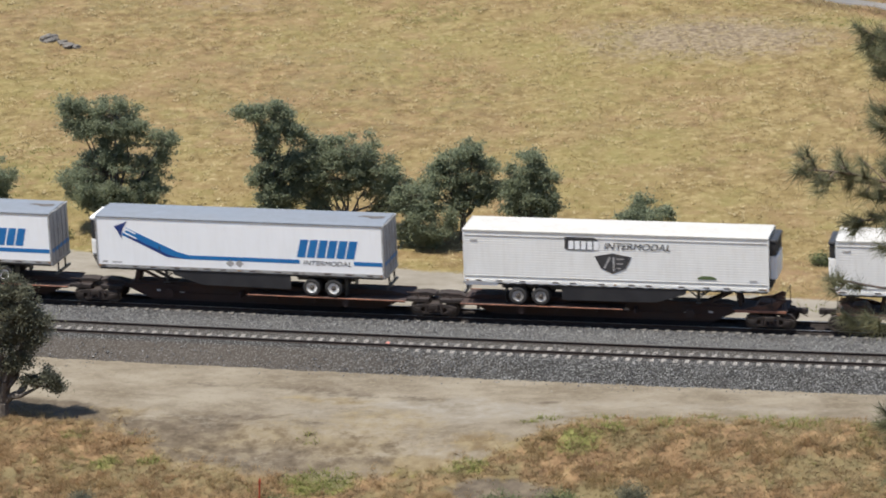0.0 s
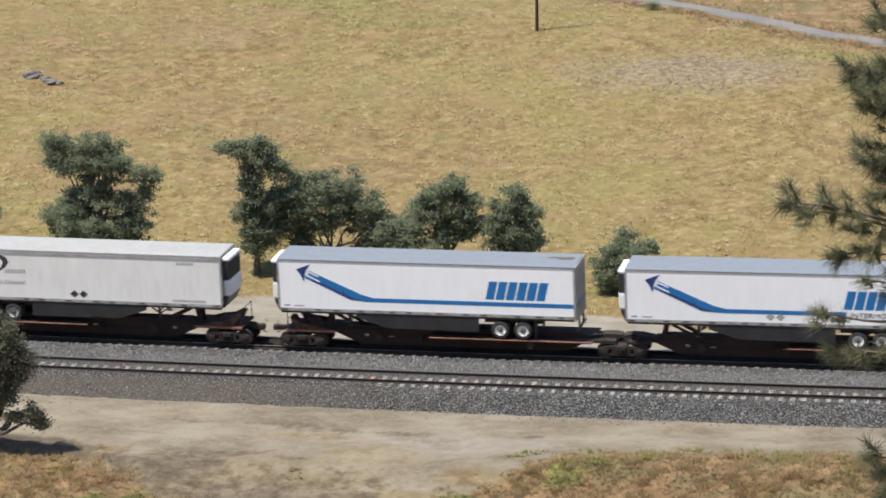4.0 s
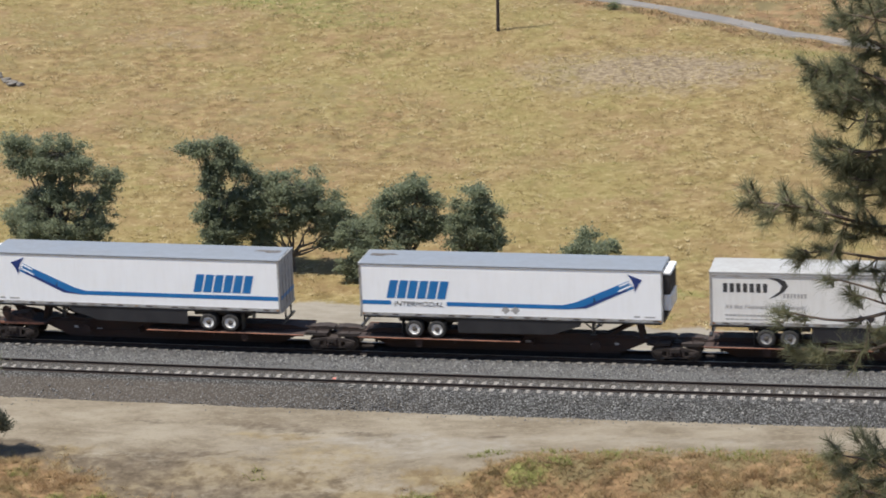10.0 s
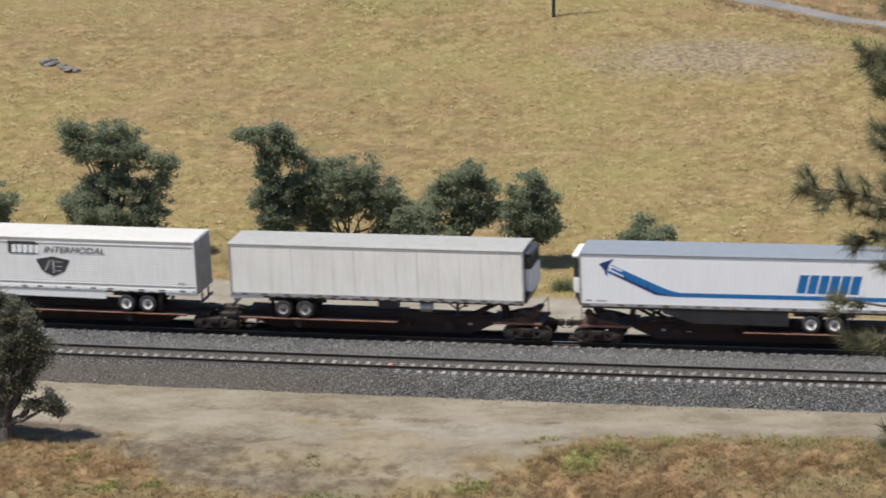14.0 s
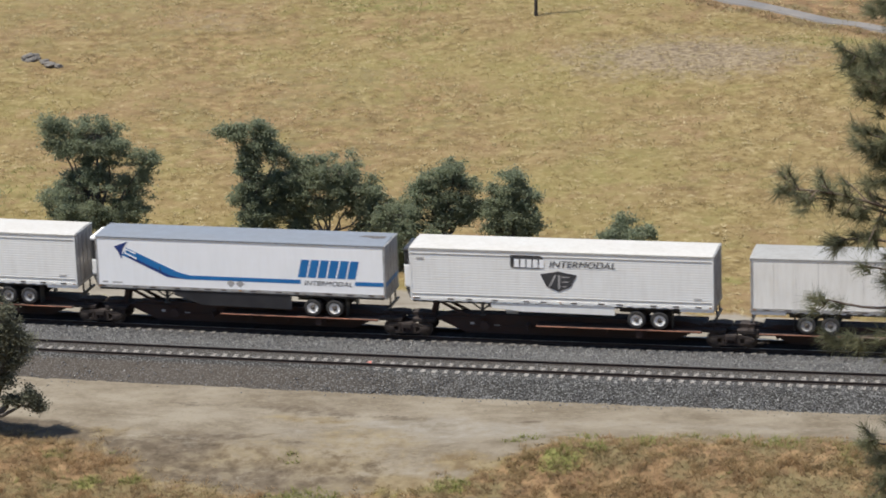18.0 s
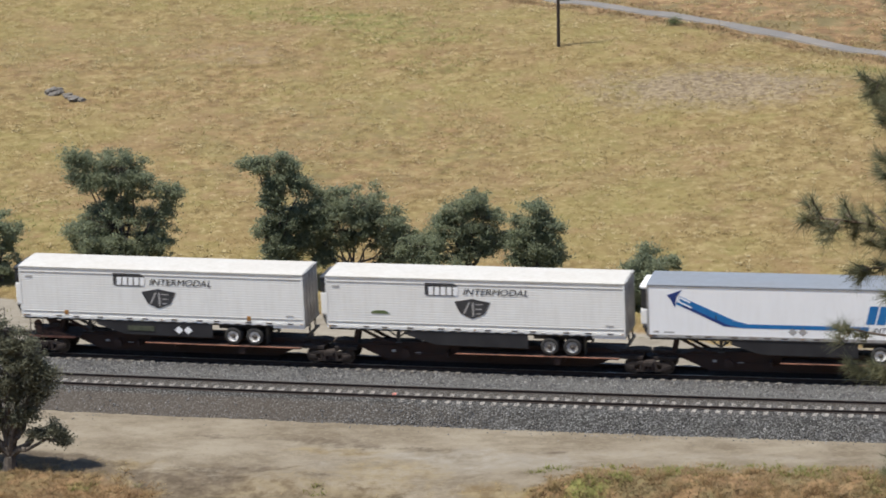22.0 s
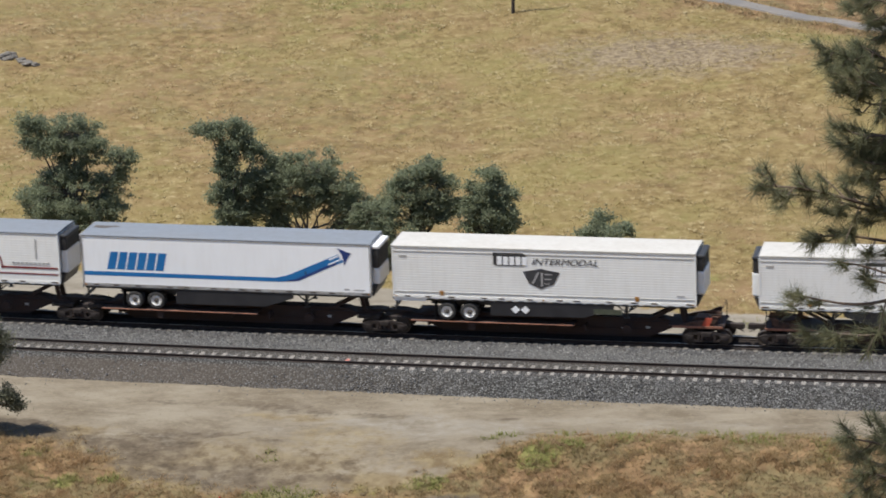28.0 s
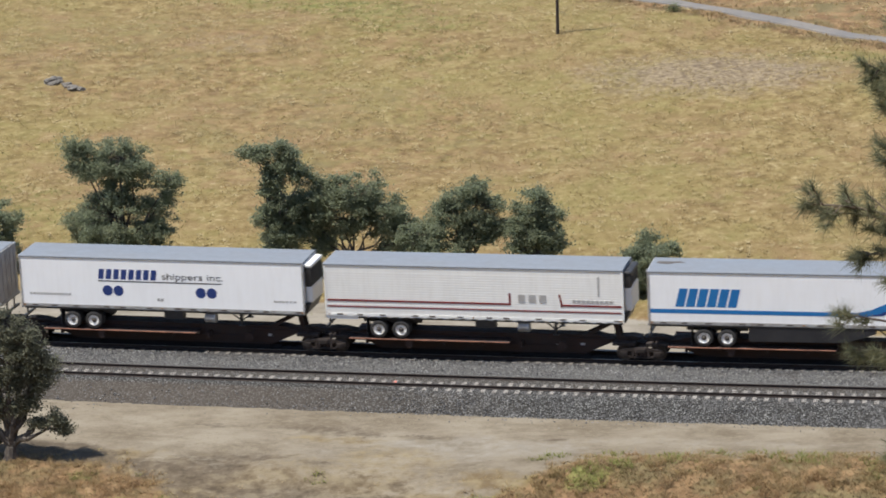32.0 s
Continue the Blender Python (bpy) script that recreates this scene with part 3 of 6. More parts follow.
def zones(u, v, x, y):
    """Shares of bare soil, green growth and rusty weeds."""
    verge = np.interp(u, [-40, -15.5, 6, 11, 20], [11.0, 10.0, 8.7, 6.9, 6.5]) + 0.35 * bumps(u, v, 4.0, 63)
    soil = (v > 1.2) * np.clip((verge - v) / 1.0 + 0.5, 0, 1)
    edge = np.interp(u, [-30, -18, -13, -9, -3, 3, 6, 9, 14, 30], [-15.5, -16.8, -18.0, -21.5, -22.5, -21.5, -18.4, -15.4, -14.2, -13.4])
    edge = edge + 0.5 * bumps(u, v, 5.0, 61) + 0.3 * bumps(u, v, 1.9, 62)
    soil = np.maximum(soil, np.clip((v - edge) / 2.6 + 0.5, 0, 1) * (v < -6.5))
    rust = np.clip((edge - v) / 2.6 + 0.5, 0, 1) * (v < -8)
    gully = 0.9 * blob(u, v, 7.0, -22.7, 2.6, 1.3)
    soil, rust = np.maximum(soil, gully), rust * (1 - gully)
    rust = np.maximum(rust, 0.42 * blob(u, v, -20, 42, 14, 12))
    rust = np.maximum(rust, 0.40 * blob(u, v, -42, 58, 18, 12))
    rust = np.maximum(rust, 0.55 * blob(u, v, -17.8, 14, 2.4, 3.5))
    rust = np.maximum(rust, 0.9 * np.clip((v - 72.6 + 0.55 * (u + 6)) / 2, 0, 1) * (v > 55))
    green = spots(u, v, WEEDY)
    green = green + 0.42 * blob(u, v, -35, 76, 7, 2.4) + 0.5 * blob(u, v, -28, 73, 6, 2.6) + 0.46 * blob(u, v, -22, 68, 6, 3.0) + 0.36 * blob(u, v, -18, 61, 4, 3.0) + 0.4 * blob(u, v, 12, 60, 8, 1.6)
    green = green + 0.35 * blob(u, v, -40, 24, 10, 6) + 0.5 * blob(u, v, 9, 13, 6, 1.2)
    litter = 0.46 * blob(u, v, 3.5, 55.6, 11.0, 6.5) + 0.26 * blob(u, v, 4.5, 55.5, 6, 3.4) + 0.36 * blob(u, v, -34.5, 62, 4.5, 3.0)
    return soil, np.clip(green, 0, 1), rust, np.clip(litter, 0, 1)


def make_sheet():
    xs, ys = spread(-75, 60, 0.55, 3500, 1.35), spread(125, 275, 0.55, 3500, 1.35)
    X, Y = np.meshgrid(xs, ys)
    Z = ground_height(X, Y)
    nx, ny = len(xs), len(ys)
    idx = np.arange(nx * ny).reshape(ny, nx)
    quads = np.stack([idx[:-1, :-1], idx[:-1, 1:], idx[1:, 1:], idx[1:, :-1]], -1).reshape(-1, 4)
    me = bpy.data.meshes.new("ground")
    me.from_pydata(np.stack([X, Y, Z], -1).reshape(-1, 3).tolist(), [], quads.tolist())
    u, v = to_line(X.ravel(), Y.ravel())
    s, g, r, lt = zones(u, v, X.ravel(), Y.ravel())
    col = me.color_attributes.new("zone", "FLOAT_COLOR", "POINT")
    col.data.foreach_set("color", np.stack([s, g, r, lt], -1).ravel())
    col = me.color_attributes.new("stain", "FLOAT_COLOR", "POINT")
    col.data.foreach_set("color", np.stack([*stains(u, v), np.ones_like(u)], -1).ravel())
    me.shade_smooth()
    me.materials.append(M_GROUND)
    return tagged(new("ground", me), "dry golden grass hillside and bare dirt round the tracks", "ground", kind="structure")


ground = make_sheet()

# ---- ballast bed under both tracks ----
U0, U1 = -262, 95
TRACK_V = (0.0, -4.93)


def bed_height(u, v):
    """Top of the stone: level with the ties, heaped over the tie ends of the empty track."""
    z = np.interp(v, [-8.5, -7.95, -7.4, -6.9, -6.5, -6.2, -3.5, -3.0, -2.4, -1.9, -1.5, 1.5, 1.7, 1.95, 2.3, 2.7, 3.1],
                  [-1.15, -0.93, -0.70, -0.45, -0.26, -0.20, -0.20, -0.24, -0.25, -0.23, -0.205, -0.205, -0.27, -0.42, -0.6, -0.85, -1.1])
    d = np.abs(v + 4.93)
    heap = np.clip((d - 0.78) / 0.12, 0, 1) * np.clip((1.55 - d) / 0.2, 0, 1)
    heap = heap * np.where(v > -4.93, 1.0, np.clip((4 - u) / 10, 0, 1))
    own = np.clip((np.abs(v) - 0.8) / 0.1, 0, 1) * np.clip((1.6 - np.abs(v)) / 0.2, 0, 1)
    return z + 0.045 * heap + 0.012 * (d < 0.7) + 0.03 * (d < 0.7) * (v > -4.85) - 0.03 * own


def make_bed():
    us = list(np.arange(U0, -75, 8.0)) + list(np.arange(-75, 45, 0.6)) + list(np.arange(45, U1 + 1, 8.0))
    vs = [-8.5, -7.95, -7.4, -6.9, -6.5, -6.25, -6.1, -5.95, -5.8, -5.5, -4.93, -4.4, -4.05, -3.9, -3.7, -3.5, -3.2, -2.8, -2.4, -2.0, -1.5, -1.2, -0.8, 0, 0.8, 1.0, 1.2, 1.5, 1.7, 1.95, 2.3, 2.7, 3.1]
    rng = np.random.RandomState(7)
    pts, cols = [], []
    for u in us:
        for v in vs:
            z = bed_height(u, v)
            p = on_line(u, v + rng.uniform(-0.06, 0.06), z + rng.uniform(-0.03, 0.03) * (z < -0.21) + float(bumps(np.array(u), np.array(v), 1.7, 90)) * .07 * (v < -7))
            pts.append(p)
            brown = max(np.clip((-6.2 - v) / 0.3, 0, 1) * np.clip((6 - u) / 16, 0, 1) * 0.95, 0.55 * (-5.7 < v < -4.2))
            # last share: band along the line where the train's shade is coloured in
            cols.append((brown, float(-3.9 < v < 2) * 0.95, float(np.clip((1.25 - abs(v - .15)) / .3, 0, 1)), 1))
    n = len(vs)
    fs = [(i * n + j, (i + 1) * n + j, (i + 1) * n + j + 1, i * n + j + 1) for i in range(len(us) - 1) for j in range(n - 1)]
    me = bpy.data.meshes.new("ballast_bed")
    me.from_pydata(pts, [], fs)
    col = me.color_attributes.new("zone", "FLOAT_COLOR", "POINT")
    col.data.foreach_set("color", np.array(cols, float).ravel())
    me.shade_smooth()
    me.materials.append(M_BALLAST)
    return tagged(new("ballast_bed", me), "grey crushed stone ballast shoulder under two railway tracks", "ballast", kind="structure")


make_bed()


def strip(name, us, section, v0, material, parent, label=""):
    """A bar of constant section (v, z) along the line."""
    pts = [on_line(u, v0 + a, z) for u in us for a, z in section]
    n = len(section)
    fs = [(i * n + j, i * n + (j + 1) % n, (i + 1) * n + (j + 1) % n, (i + 1) * n + j) for i in range(len(us) - 1) for j in range(n)]
    fs += [tuple(range(n)), tuple((len(us) - 1) * n + j for j in range(n))[::-1]]
    me = bpy.data.meshes.new(name)
    me.from_pydata(pts, [], fs)
    me.materials.append(material)
    ob = new(name, me)
    ob.parent = parent
    return tagged(ob, label)


RAIL_US = [U0 + 3.0 * i for i in range(int((U1 - U0) / 3) + 1)]
FOOT = [(-0.075, -0.17), (0.075, -0.17), (0.075, -0.155), (0.012, -0.13), (0.010, -0.045), (0.033, -0.036), (0.033, -0.012), (-0.033, -0.012), (-0.033, -0.036), (-0.010, -0.045), (-0.012, -0.13), (-0.075, -0.155)]
HEAD = [(-0.034, -0.012), (0.034, -0.012), (0.034, -0.004), (0.026, 0.0), (-0.026, 0.0), (-0.034, -0.004)]
tracks = []
for v0, text in zip(TRACK_V, ("railway track on concrete ties beneath the train", "empty railway track on concrete ties beside the train")):
    tr = empty("railway_track", text, "track", "two parallel tracks", "structure")
    for side in (-0.7525, 0.7525):
        r = strip("rail", RAIL_US, FOOT, v0 + side, M_RAIL, tr)
        strip("railhead", RAIL_US, HEAD, v0 + side, M_RAILHEAD if v0 == 0 else M_RAIL, r)
    tracks.append(tr)

# ---- trailers ----
LEN, HALF, BOT, TALL = 16.1, 1.29, 2.18, 2.86


def words(text, size, shear=0.0):
    """Outline text as a mesh lying in x and z, its lower left corner at the origin; returns mesh and width."""
    cu = bpy.data.curves.new("lettering", "FONT")
    cu.body, cu.size, cu.shear, cu.extrude, cu.offset = text, size, shear, 0.002, 0.0
    ob = bpy.data.objects.new("lettering", cu)
    scene.collection.objects.link(ob)
    bpy.context.view_layer.update()
    me = bpy.data.meshes.new_from_object(ob)
    bpy.data.objects.remove(ob)
    me.transform(Matrix.Rotation(radians(90), 4, "X"))
    xs = [v.co.x for v in me.vertices]
    return me, min(xs), max(xs)


def lettering(parent, text, x0, x1, z, size, material, shear=0.0, proud=0.008):
    me, a, b = words(text, size, shear)
    k = (x1 - x0) / (b - a)
    me.transform(Matrix.Diagonal((k, 1, 1, 1)))
    me.transform(Matrix.Translation((x0 - LEN / 2 - a * k, -HALF - proud, BOT + z)))
    me.materials.clear()
    me.materials.append(material)
    ob = new("lettering", me)
    ob.parent = parent
    return ob


def decal(parent, name, shapes, material, label="", proud=0.006):
    for pts in shapes:
        bm = B()
        prism(bm, [(x - LEN / 2, BOT + z) for x, z in pts], -HALF - proud, -HALF + 0.004)
        part(name, bm, material, parent, label)


def blocks(x0, x1, z0, z1, n, lean=0.22, gap=0.14):
    """n leaning blocks that stand for the strokes of a brand mark."""
    w = (x1 - x0 - lean * (z1 - z0)) / n
    return [[(x0 + i * w, z0), (x0 + (i + 1 - gap) * w, z0), (x0 + (i + 1 - gap) * w + lean * (z1 - z0), z1), (x0 + i * w + lean * (z1 - z0), z1)] for i in range(n)]


def heavy_mark(x0, x1, z0, z1):
    """Six bold leaning blocks that stand for a brand mark."""
    out, h, ln = [], z1 - z0, 0.24
    w = (x1 - x0 - ln * h) / 6
    for i in range(6):
        out.append([(x0 + (i + a) * w + ln * z * h, z0 + z * h) for a, z in ((0, 0), (.84, 0), (.84, 1), (0, 1))])
    return out


def disc(x, z, r, n=18):
    return [(x + r * math.cos(6.2832 * i / n), z + r * math.sin(6.2832 * i / n)) for i in range(n)]


def diamonds(th, x, material=None, up=0.0):
    decal(th, "placard", [[(x, .26 + up), (x + .24, .48 + up), (x, .70 + up), (x - .24, .48 + up)]], material or M_PALE)
    decal(th, "placard", [[(x + .52, .26 + up), (x + .76, .48 + up), (x + .52, .70 + up), (x + .28, .48 + up)]], material or M_PALE)


def side_sheet(kind):
    """The box's outline (y, z) on one side, from bottom to top, with its corrugation."""
    if kind != "ribbed":
        return [(0, .16), (0, TALL - .1)]
    pts, z = [(0, .16), (0, .30)], .30
    while z < TALL - .42:
        pts += [(-.0022, z + .05), (-.0022, z + .09), (.0018, z + .135)]
        z += .135
    return pts + [(0, TALL - .30), (.0, TALL - .1)]


BEAM_END = finish(box(B(), -.14, .14, -.03, .03, -.015, .02), "floor_beam_end", M_UNIT)
SLOT = finish(box(B(), -.16, .16, -.003, .012, -.035, .035), "rail_slot", M_WHEELDIRT)


def trailer(label, nose, body, roof, kind="smooth", skirt=None, bright_rims=True, tank=False, low_unit="white", group="trailers on the train"):
    th = empty("semi_trailer", label, "trailer", group)
    H2 = LEN / 2
    # box
    bm = B()
    right = side_sheet(kind)
    prof = [(-HALF + 0.0 + y, BOT + z) for y, z in right] + [(HALF - y, BOT + z) for y, z in right[::-1]]
    ends = [[bm.verts.new((x, y, z)) for y, z in prof] for x in (-H2 + .03, H2 - .03)]
    n = len(prof)
    for i in range(n):
        bm.faces.new((ends[0][i], ends[0][(i + 1) % n], ends[1][(i + 1) % n], ends[1][i]))
    bm.faces.new(ends[0])
    bm.faces.new(ends[1])
    part("box_body", bm, body, th)
    bm = B()
    sec = [(-HALF - .014, TALL - .1), (-HALF - .014, TALL - .01), (-HALF + .06, TALL + .015), (-.5, TALL + .045), (.5, TALL + .045), (HALF - .06, TALL + .015), (HALF + .014, TALL - .01), (HALF + .014, TALL - .1)]
    e = [[bm.verts.new((x, y, BOT + z)) for y, z in sec] for x in (-H2, -H2 + .5, H2 - .5, H2)]
    for a, b in zip(e, e[1:]):
        for i in range(len(sec)):
            bm.faces.new((a[i], a[(i + 1) % len(sec)], b[(i + 1) % len(sec)], b[i]))
    bm.faces.new(e[0])
    bm.faces.new(e[-1])
    part("roof", bm, roof, th)
    for side in (-1, 1):
        bm = B()
        box(bm, -H2, H2, side * (HALF - .02), side * (HALF + .012), BOT, BOT + .17)
        for i in range(27):
            x = -H2 + .3 + i * .595
            box(bm, x, x + .28, side * (HALF + .012), side * (HALF + .02), BOT + .05, BOT + .10)
        part("bottom_rail", bm, M_RAILTRIM if kind != "ribbed" else M_CREAM, th, "riveted bottom rail")
        bm = B()
        box(bm, -H2, H2, side * (HALF - .01), side * (HALF + .018), BOT + TALL - .115, BOT + TALL - .075)
        part("top_rail", bm, M_RAILTRIM, th)
        for x in (-H2 + .03, H2 - .03):
            bm = B()
            box(bm, x - .05, x + .05, side * (HALF - .03), side * (HALF + .016), BOT + .17, BOT + TALL - .1)
            part("corner_post", bm, M_RAILTRIM if kind != "ribbed" else M_CREAM, th)
    for i in range(12):
        x = -H2 + .55 + i * 1.36 + .25 * math.sin(i * 2.3 + nose)
        ob = new("rail_slot", SLOT)
        ob.parent = th
        ob.location = (x, -HALF - .014 - .008, BOT + .10)
    if kind == "panel":
        for i in range(1, 14):
            bm = B()
            w = .006 + .009 * ((i * 7) % 3 == 0)
            box(bm, -H2 + i * 1.15 - w, -H2 + i * 1.15 + w, -HALF - .008, -HALF + .01, BOT + .17 + .05 * ((i * 5) % 4), BOT + TALL - .12)
            part("panel_seam", bm, M_SEAM, th, "stained dark panel seam")
    for i in range(3):
        x = -H2 + .15 + i * (LEN - .3) / 2
        bm = B()
        box(bm, x - .05, x + .05, -HALF - .03, -HALF - .01, BOT + .06, BOT + .12)
        part("marker_lamp", bm, M_LAMP, th)
    bm = B()
    box(bm, -H2 + .1, H2 - .1, -HALF + .05, HALF - .05, BOT - .12, BOT + .02)
    part("floor_frame", bm, M_BLACK, th)
    # rear doors
    rx = -nose * H2
    for s in (-1, 1):
        bm = B()
        box(bm, rx, rx - nose * .05, s * .02, s * (HALF - .05), BOT + .06, BOT + TALL - .12, .01)
        d = part("rear_door", bm, M_DOOR, th, "grimy rear door")
        for k in (.3, .85):
            bm = B()
            rod(bm, (rx - nose * .075, s * k, BOT + .08), (rx - nose * .075, s * k, BOT + TALL - .15), .02, n=6)
            box(bm, rx - nose * .05, rx - nose * .1, s * k - .05, s * k + .05, BOT + 1.0, BOT + 1.1)
            part("lock_rod", bm, M_RAILTRIM, d)
    bm = B()
    box(bm, rx, rx - nose * .07, -HALF, HALF, BOT + TALL - .13, BOT + TALL, .01)
    part("door_header", bm, M_RAILTRIM, th)
    bm = B()
    box(bm, rx, rx - nose * .07, -HALF, HALF, BOT - .1, BOT + .08, .01)
    part("door_sill", bm, M_RAILTRIM, th)
    bm = B()
    for y in (-.5, .5):
        box(bm, rx, rx - nose * .08, y - .04, y + .04, BOT - .62, BOT - .08)
    box(bm, rx + nose * .02, rx - nose * .1, -1.1, 1.1, BOT - .72, BOT - .6, .01)
    part("rear_guard", bm, M_BLACK, th)
    if kind != "smooth":
        bm = B()
        box(bm, rx, rx + nose * 1.75, -HALF + .02, -HALF + .05, BOT - .17, BOT + .01)
        part("rear_apron", bm, M_UNIT, th, "pale apron under the rear edge")
        for i in range(26):
            ob = new("floor_beam_end", BEAM_END)
            ob.parent = th
            ob.location = (-H2 + .45 + i * .61, -HALF + .03, BOT - .022)
    # cooling unit on the nose
    nx = nose * H2
    bm = B()
    split = 1.48 if kind == "smooth" else 1.85
    box(bm, nx, nx + nose * .40, -1.0, 1.0, BOT + .56, BOT + split, .10)
    unit = part("cooling_unit", bm, M_UNIT if low_unit == "white" else M_BLACK, th, "refrigeration unit on the nose")
    bm = B()
    box(bm, nx, nx + nose * .36, -1.0, 1.0, BOT + split - .02, BOT + 2.52, .05)
    part("grille", bm, M_BLACK, unit, "black louvred grille")
    for i in range(int((2.46 - split) / .11)):
        bm = B()
        box(bm, nx + nose * .355, nx + nose * .385, -.9, .9, BOT + split + .06 + i * .11, BOT + split + .11 + i * .11)
        part("louvre", bm, M_SKIRT, unit)
    bm = B()
    box(bm, nx, nx + nose * .42, -1.03, 1.03, BOT + 2.50, BOT + 2.72, .09)
    part("unit_cap", bm, M_UNIT if kind == "smooth" else M_BLACK, unit, "rounded cap of the cooling unit")
    bm = B()
    box(bm, nx + nose * .395, nx + nose * .412, -.8, .1, BOT + .75, BOT + 1.35, .008)
    part("access_panel", bm, M_UNIT, unit)
    bm = B()
    prism(bm, [(nx, BOT - .04), (nx + nose * .05, BOT - .04), (nx + nose * .30, BOT + .56), (nx, BOT + .56)], -1.1, 1.1)
    part("nose_plate", bm, M_BLACK, th, "dark sloping plate under the cooling unit")
    # landing gear
    lx = nose * (H2 - 3.75)
    for s in (-1, 1):
        bm = B()
        box(bm, lx - .07, lx + .07, s * .8 - .07, s * .8 + .07, BOT - .72, BOT - .1, .01)
        box(bm, lx - .05, lx + .05, s * .8 - .05, s * .8 + .05, BOT - .86, BOT - .7)
        box(bm, lx - .15, lx + .15, s * .8 - .12, s * .8 + .12, BOT - .89, BOT - .86)
        rod(bm, (lx, s * .8, BOT - .60), (lx + nose * .72, s * .8, BOT - .1), .04, n=6)
        rod(bm, (lx, s * .8, BOT - .60), (lx - nose * .62, s * .8, BOT - .1), .04, n=6)
        part("landing_leg", bm, M_BLACK, th)
    bm = B()
    rod(bm, (lx, -.8, BOT - .45), (lx, .8, BOT - .45), .03, n=6)
    rod(bm, (lx + nose * .72, -.8, BOT - .14), (lx, .8, BOT - .6), .028, n=6)
    rod(bm, (lx - nose * .62, -.8, BOT - .14), (lx, .8, BOT - .6), .028, n=6)
    box(bm, lx - .75, lx + .75, -.86, -.74, BOT - .2, BOT - .11)
    rod(bm, (lx, -.8, BOT - .2), (lx, -1.15, BOT - .2), .02, n=6)
    part("crank_shaft", bm, M_BLACK, th)
    # skirts and tank
    if skirt:
        a, b = nose * (H2 - 4.3), nose * (H2 - 10.9)
        deep = .50 if skirt == M_CREAM else .84
        for s in (-1, 1):
            bm = B()
            prism(bm, [(a, BOT - .05), (a - nose * .05, BOT - .3), (a - nose * 1.6, BOT - deep + .04), (b, BOT - deep), (b, BOT - .02)], s * (HALF - .05), s * (HALF - .02))
            part("side_skirt", bm, skirt, th)
    if tank:
        bm = B()
        tx = nose * (H2 - 5.4)
        rod(bm, (tx - .3, -.95, BOT - .42), (tx + .3, -.95, BOT - .42), .28, n=14)
        part("fuel_tank", bm, M_RAILTRIM, th)
        bm = B()
        box(bm, nose * (H2 - 8.0), nose * (H2 - 6.9), -1.2, -.7, BOT - .5, BOT - .1, .03)
        part("tool_box", bm, M_BLACK, th)
    # tandem axles
    bm = B()
    c = -nose * (H2 - 3.45)
    for y in (-.5, .5):
        box(bm, c - 1.6, c + 1.6, y - .06, y + .06, BOT - .5, BOT - .1)
    for dx in (-.61, .61):
        rod(bm, (c + dx, -1.2, BOT - .72), (c + dx, 1.2, BOT - .72), .07, n=8)
        box(bm, c + dx - .3, c + dx + .1, -.56, -.44, BOT - .7, BOT - .4)
    part("axle_frame", bm, M_BLACK, th)
    R, zc = .475, BOT - .70
    for dx in (-.61, .61):
        for s in (-1, 1):
            for inner in (0, 1):
                bm = B()
                y1, y0 = s * (1.28 - inner * .34), s * (1.0 - inner * .34)
                lathe(bm, [(.28, y1 - s * .02), (.345, y1), (R - .03, y1 - s * .01), (R, y1 - s * .05), (R, y0 + s * .05), (R - .03, y0), (.28, y0), (.28, y1 - s * .02)], c + dx, zc, 22, False)
                tyre = part("tyre", bm, M_RUBBER, th)
                if inner == 0:
                    bm = B()
                    lathe(bm, [(.295, y1 - s * .004), (.27, y1 - s * .01), (.25, y1 - s * .045), (.15, y1 - s * .055), (.09, y1 - s * .055)], c + dx, zc, 20, False)
                    part("rim", bm, M_RIM if bright_rims else M_RAILTRIM, tyre, "bright wheel disc" if bright_rims else "grimy wheel disc")
                    bm = B()
                    lathe(bm, [(.145, y1 - s * .056), (.14, y1 - s * .045), (.10, y1 - s * .035), (.085, y1 + s * .01), (.05, y1 + s * .02)], c + dx, zc, 14)
                    part("hub", bm, M_WHEELDIRT, tyre)
    for s in (-1, 1):
        bm = B()
        box(bm, c - nose * 1.25, c - nose * 1.27, s * .65, s * 1.25, BOT - 1.1, BOT - .1)
        part("mud_flap", bm, M_BLACK, th)
    bm = B()
    rod(bm, (nose * (H2 - .95), 0, BOT - .3), (nose * (H2 - .95), 0, BOT - .1), .05, n=8)
    part("kingpin", bm, M_BLACK, th)
    return th


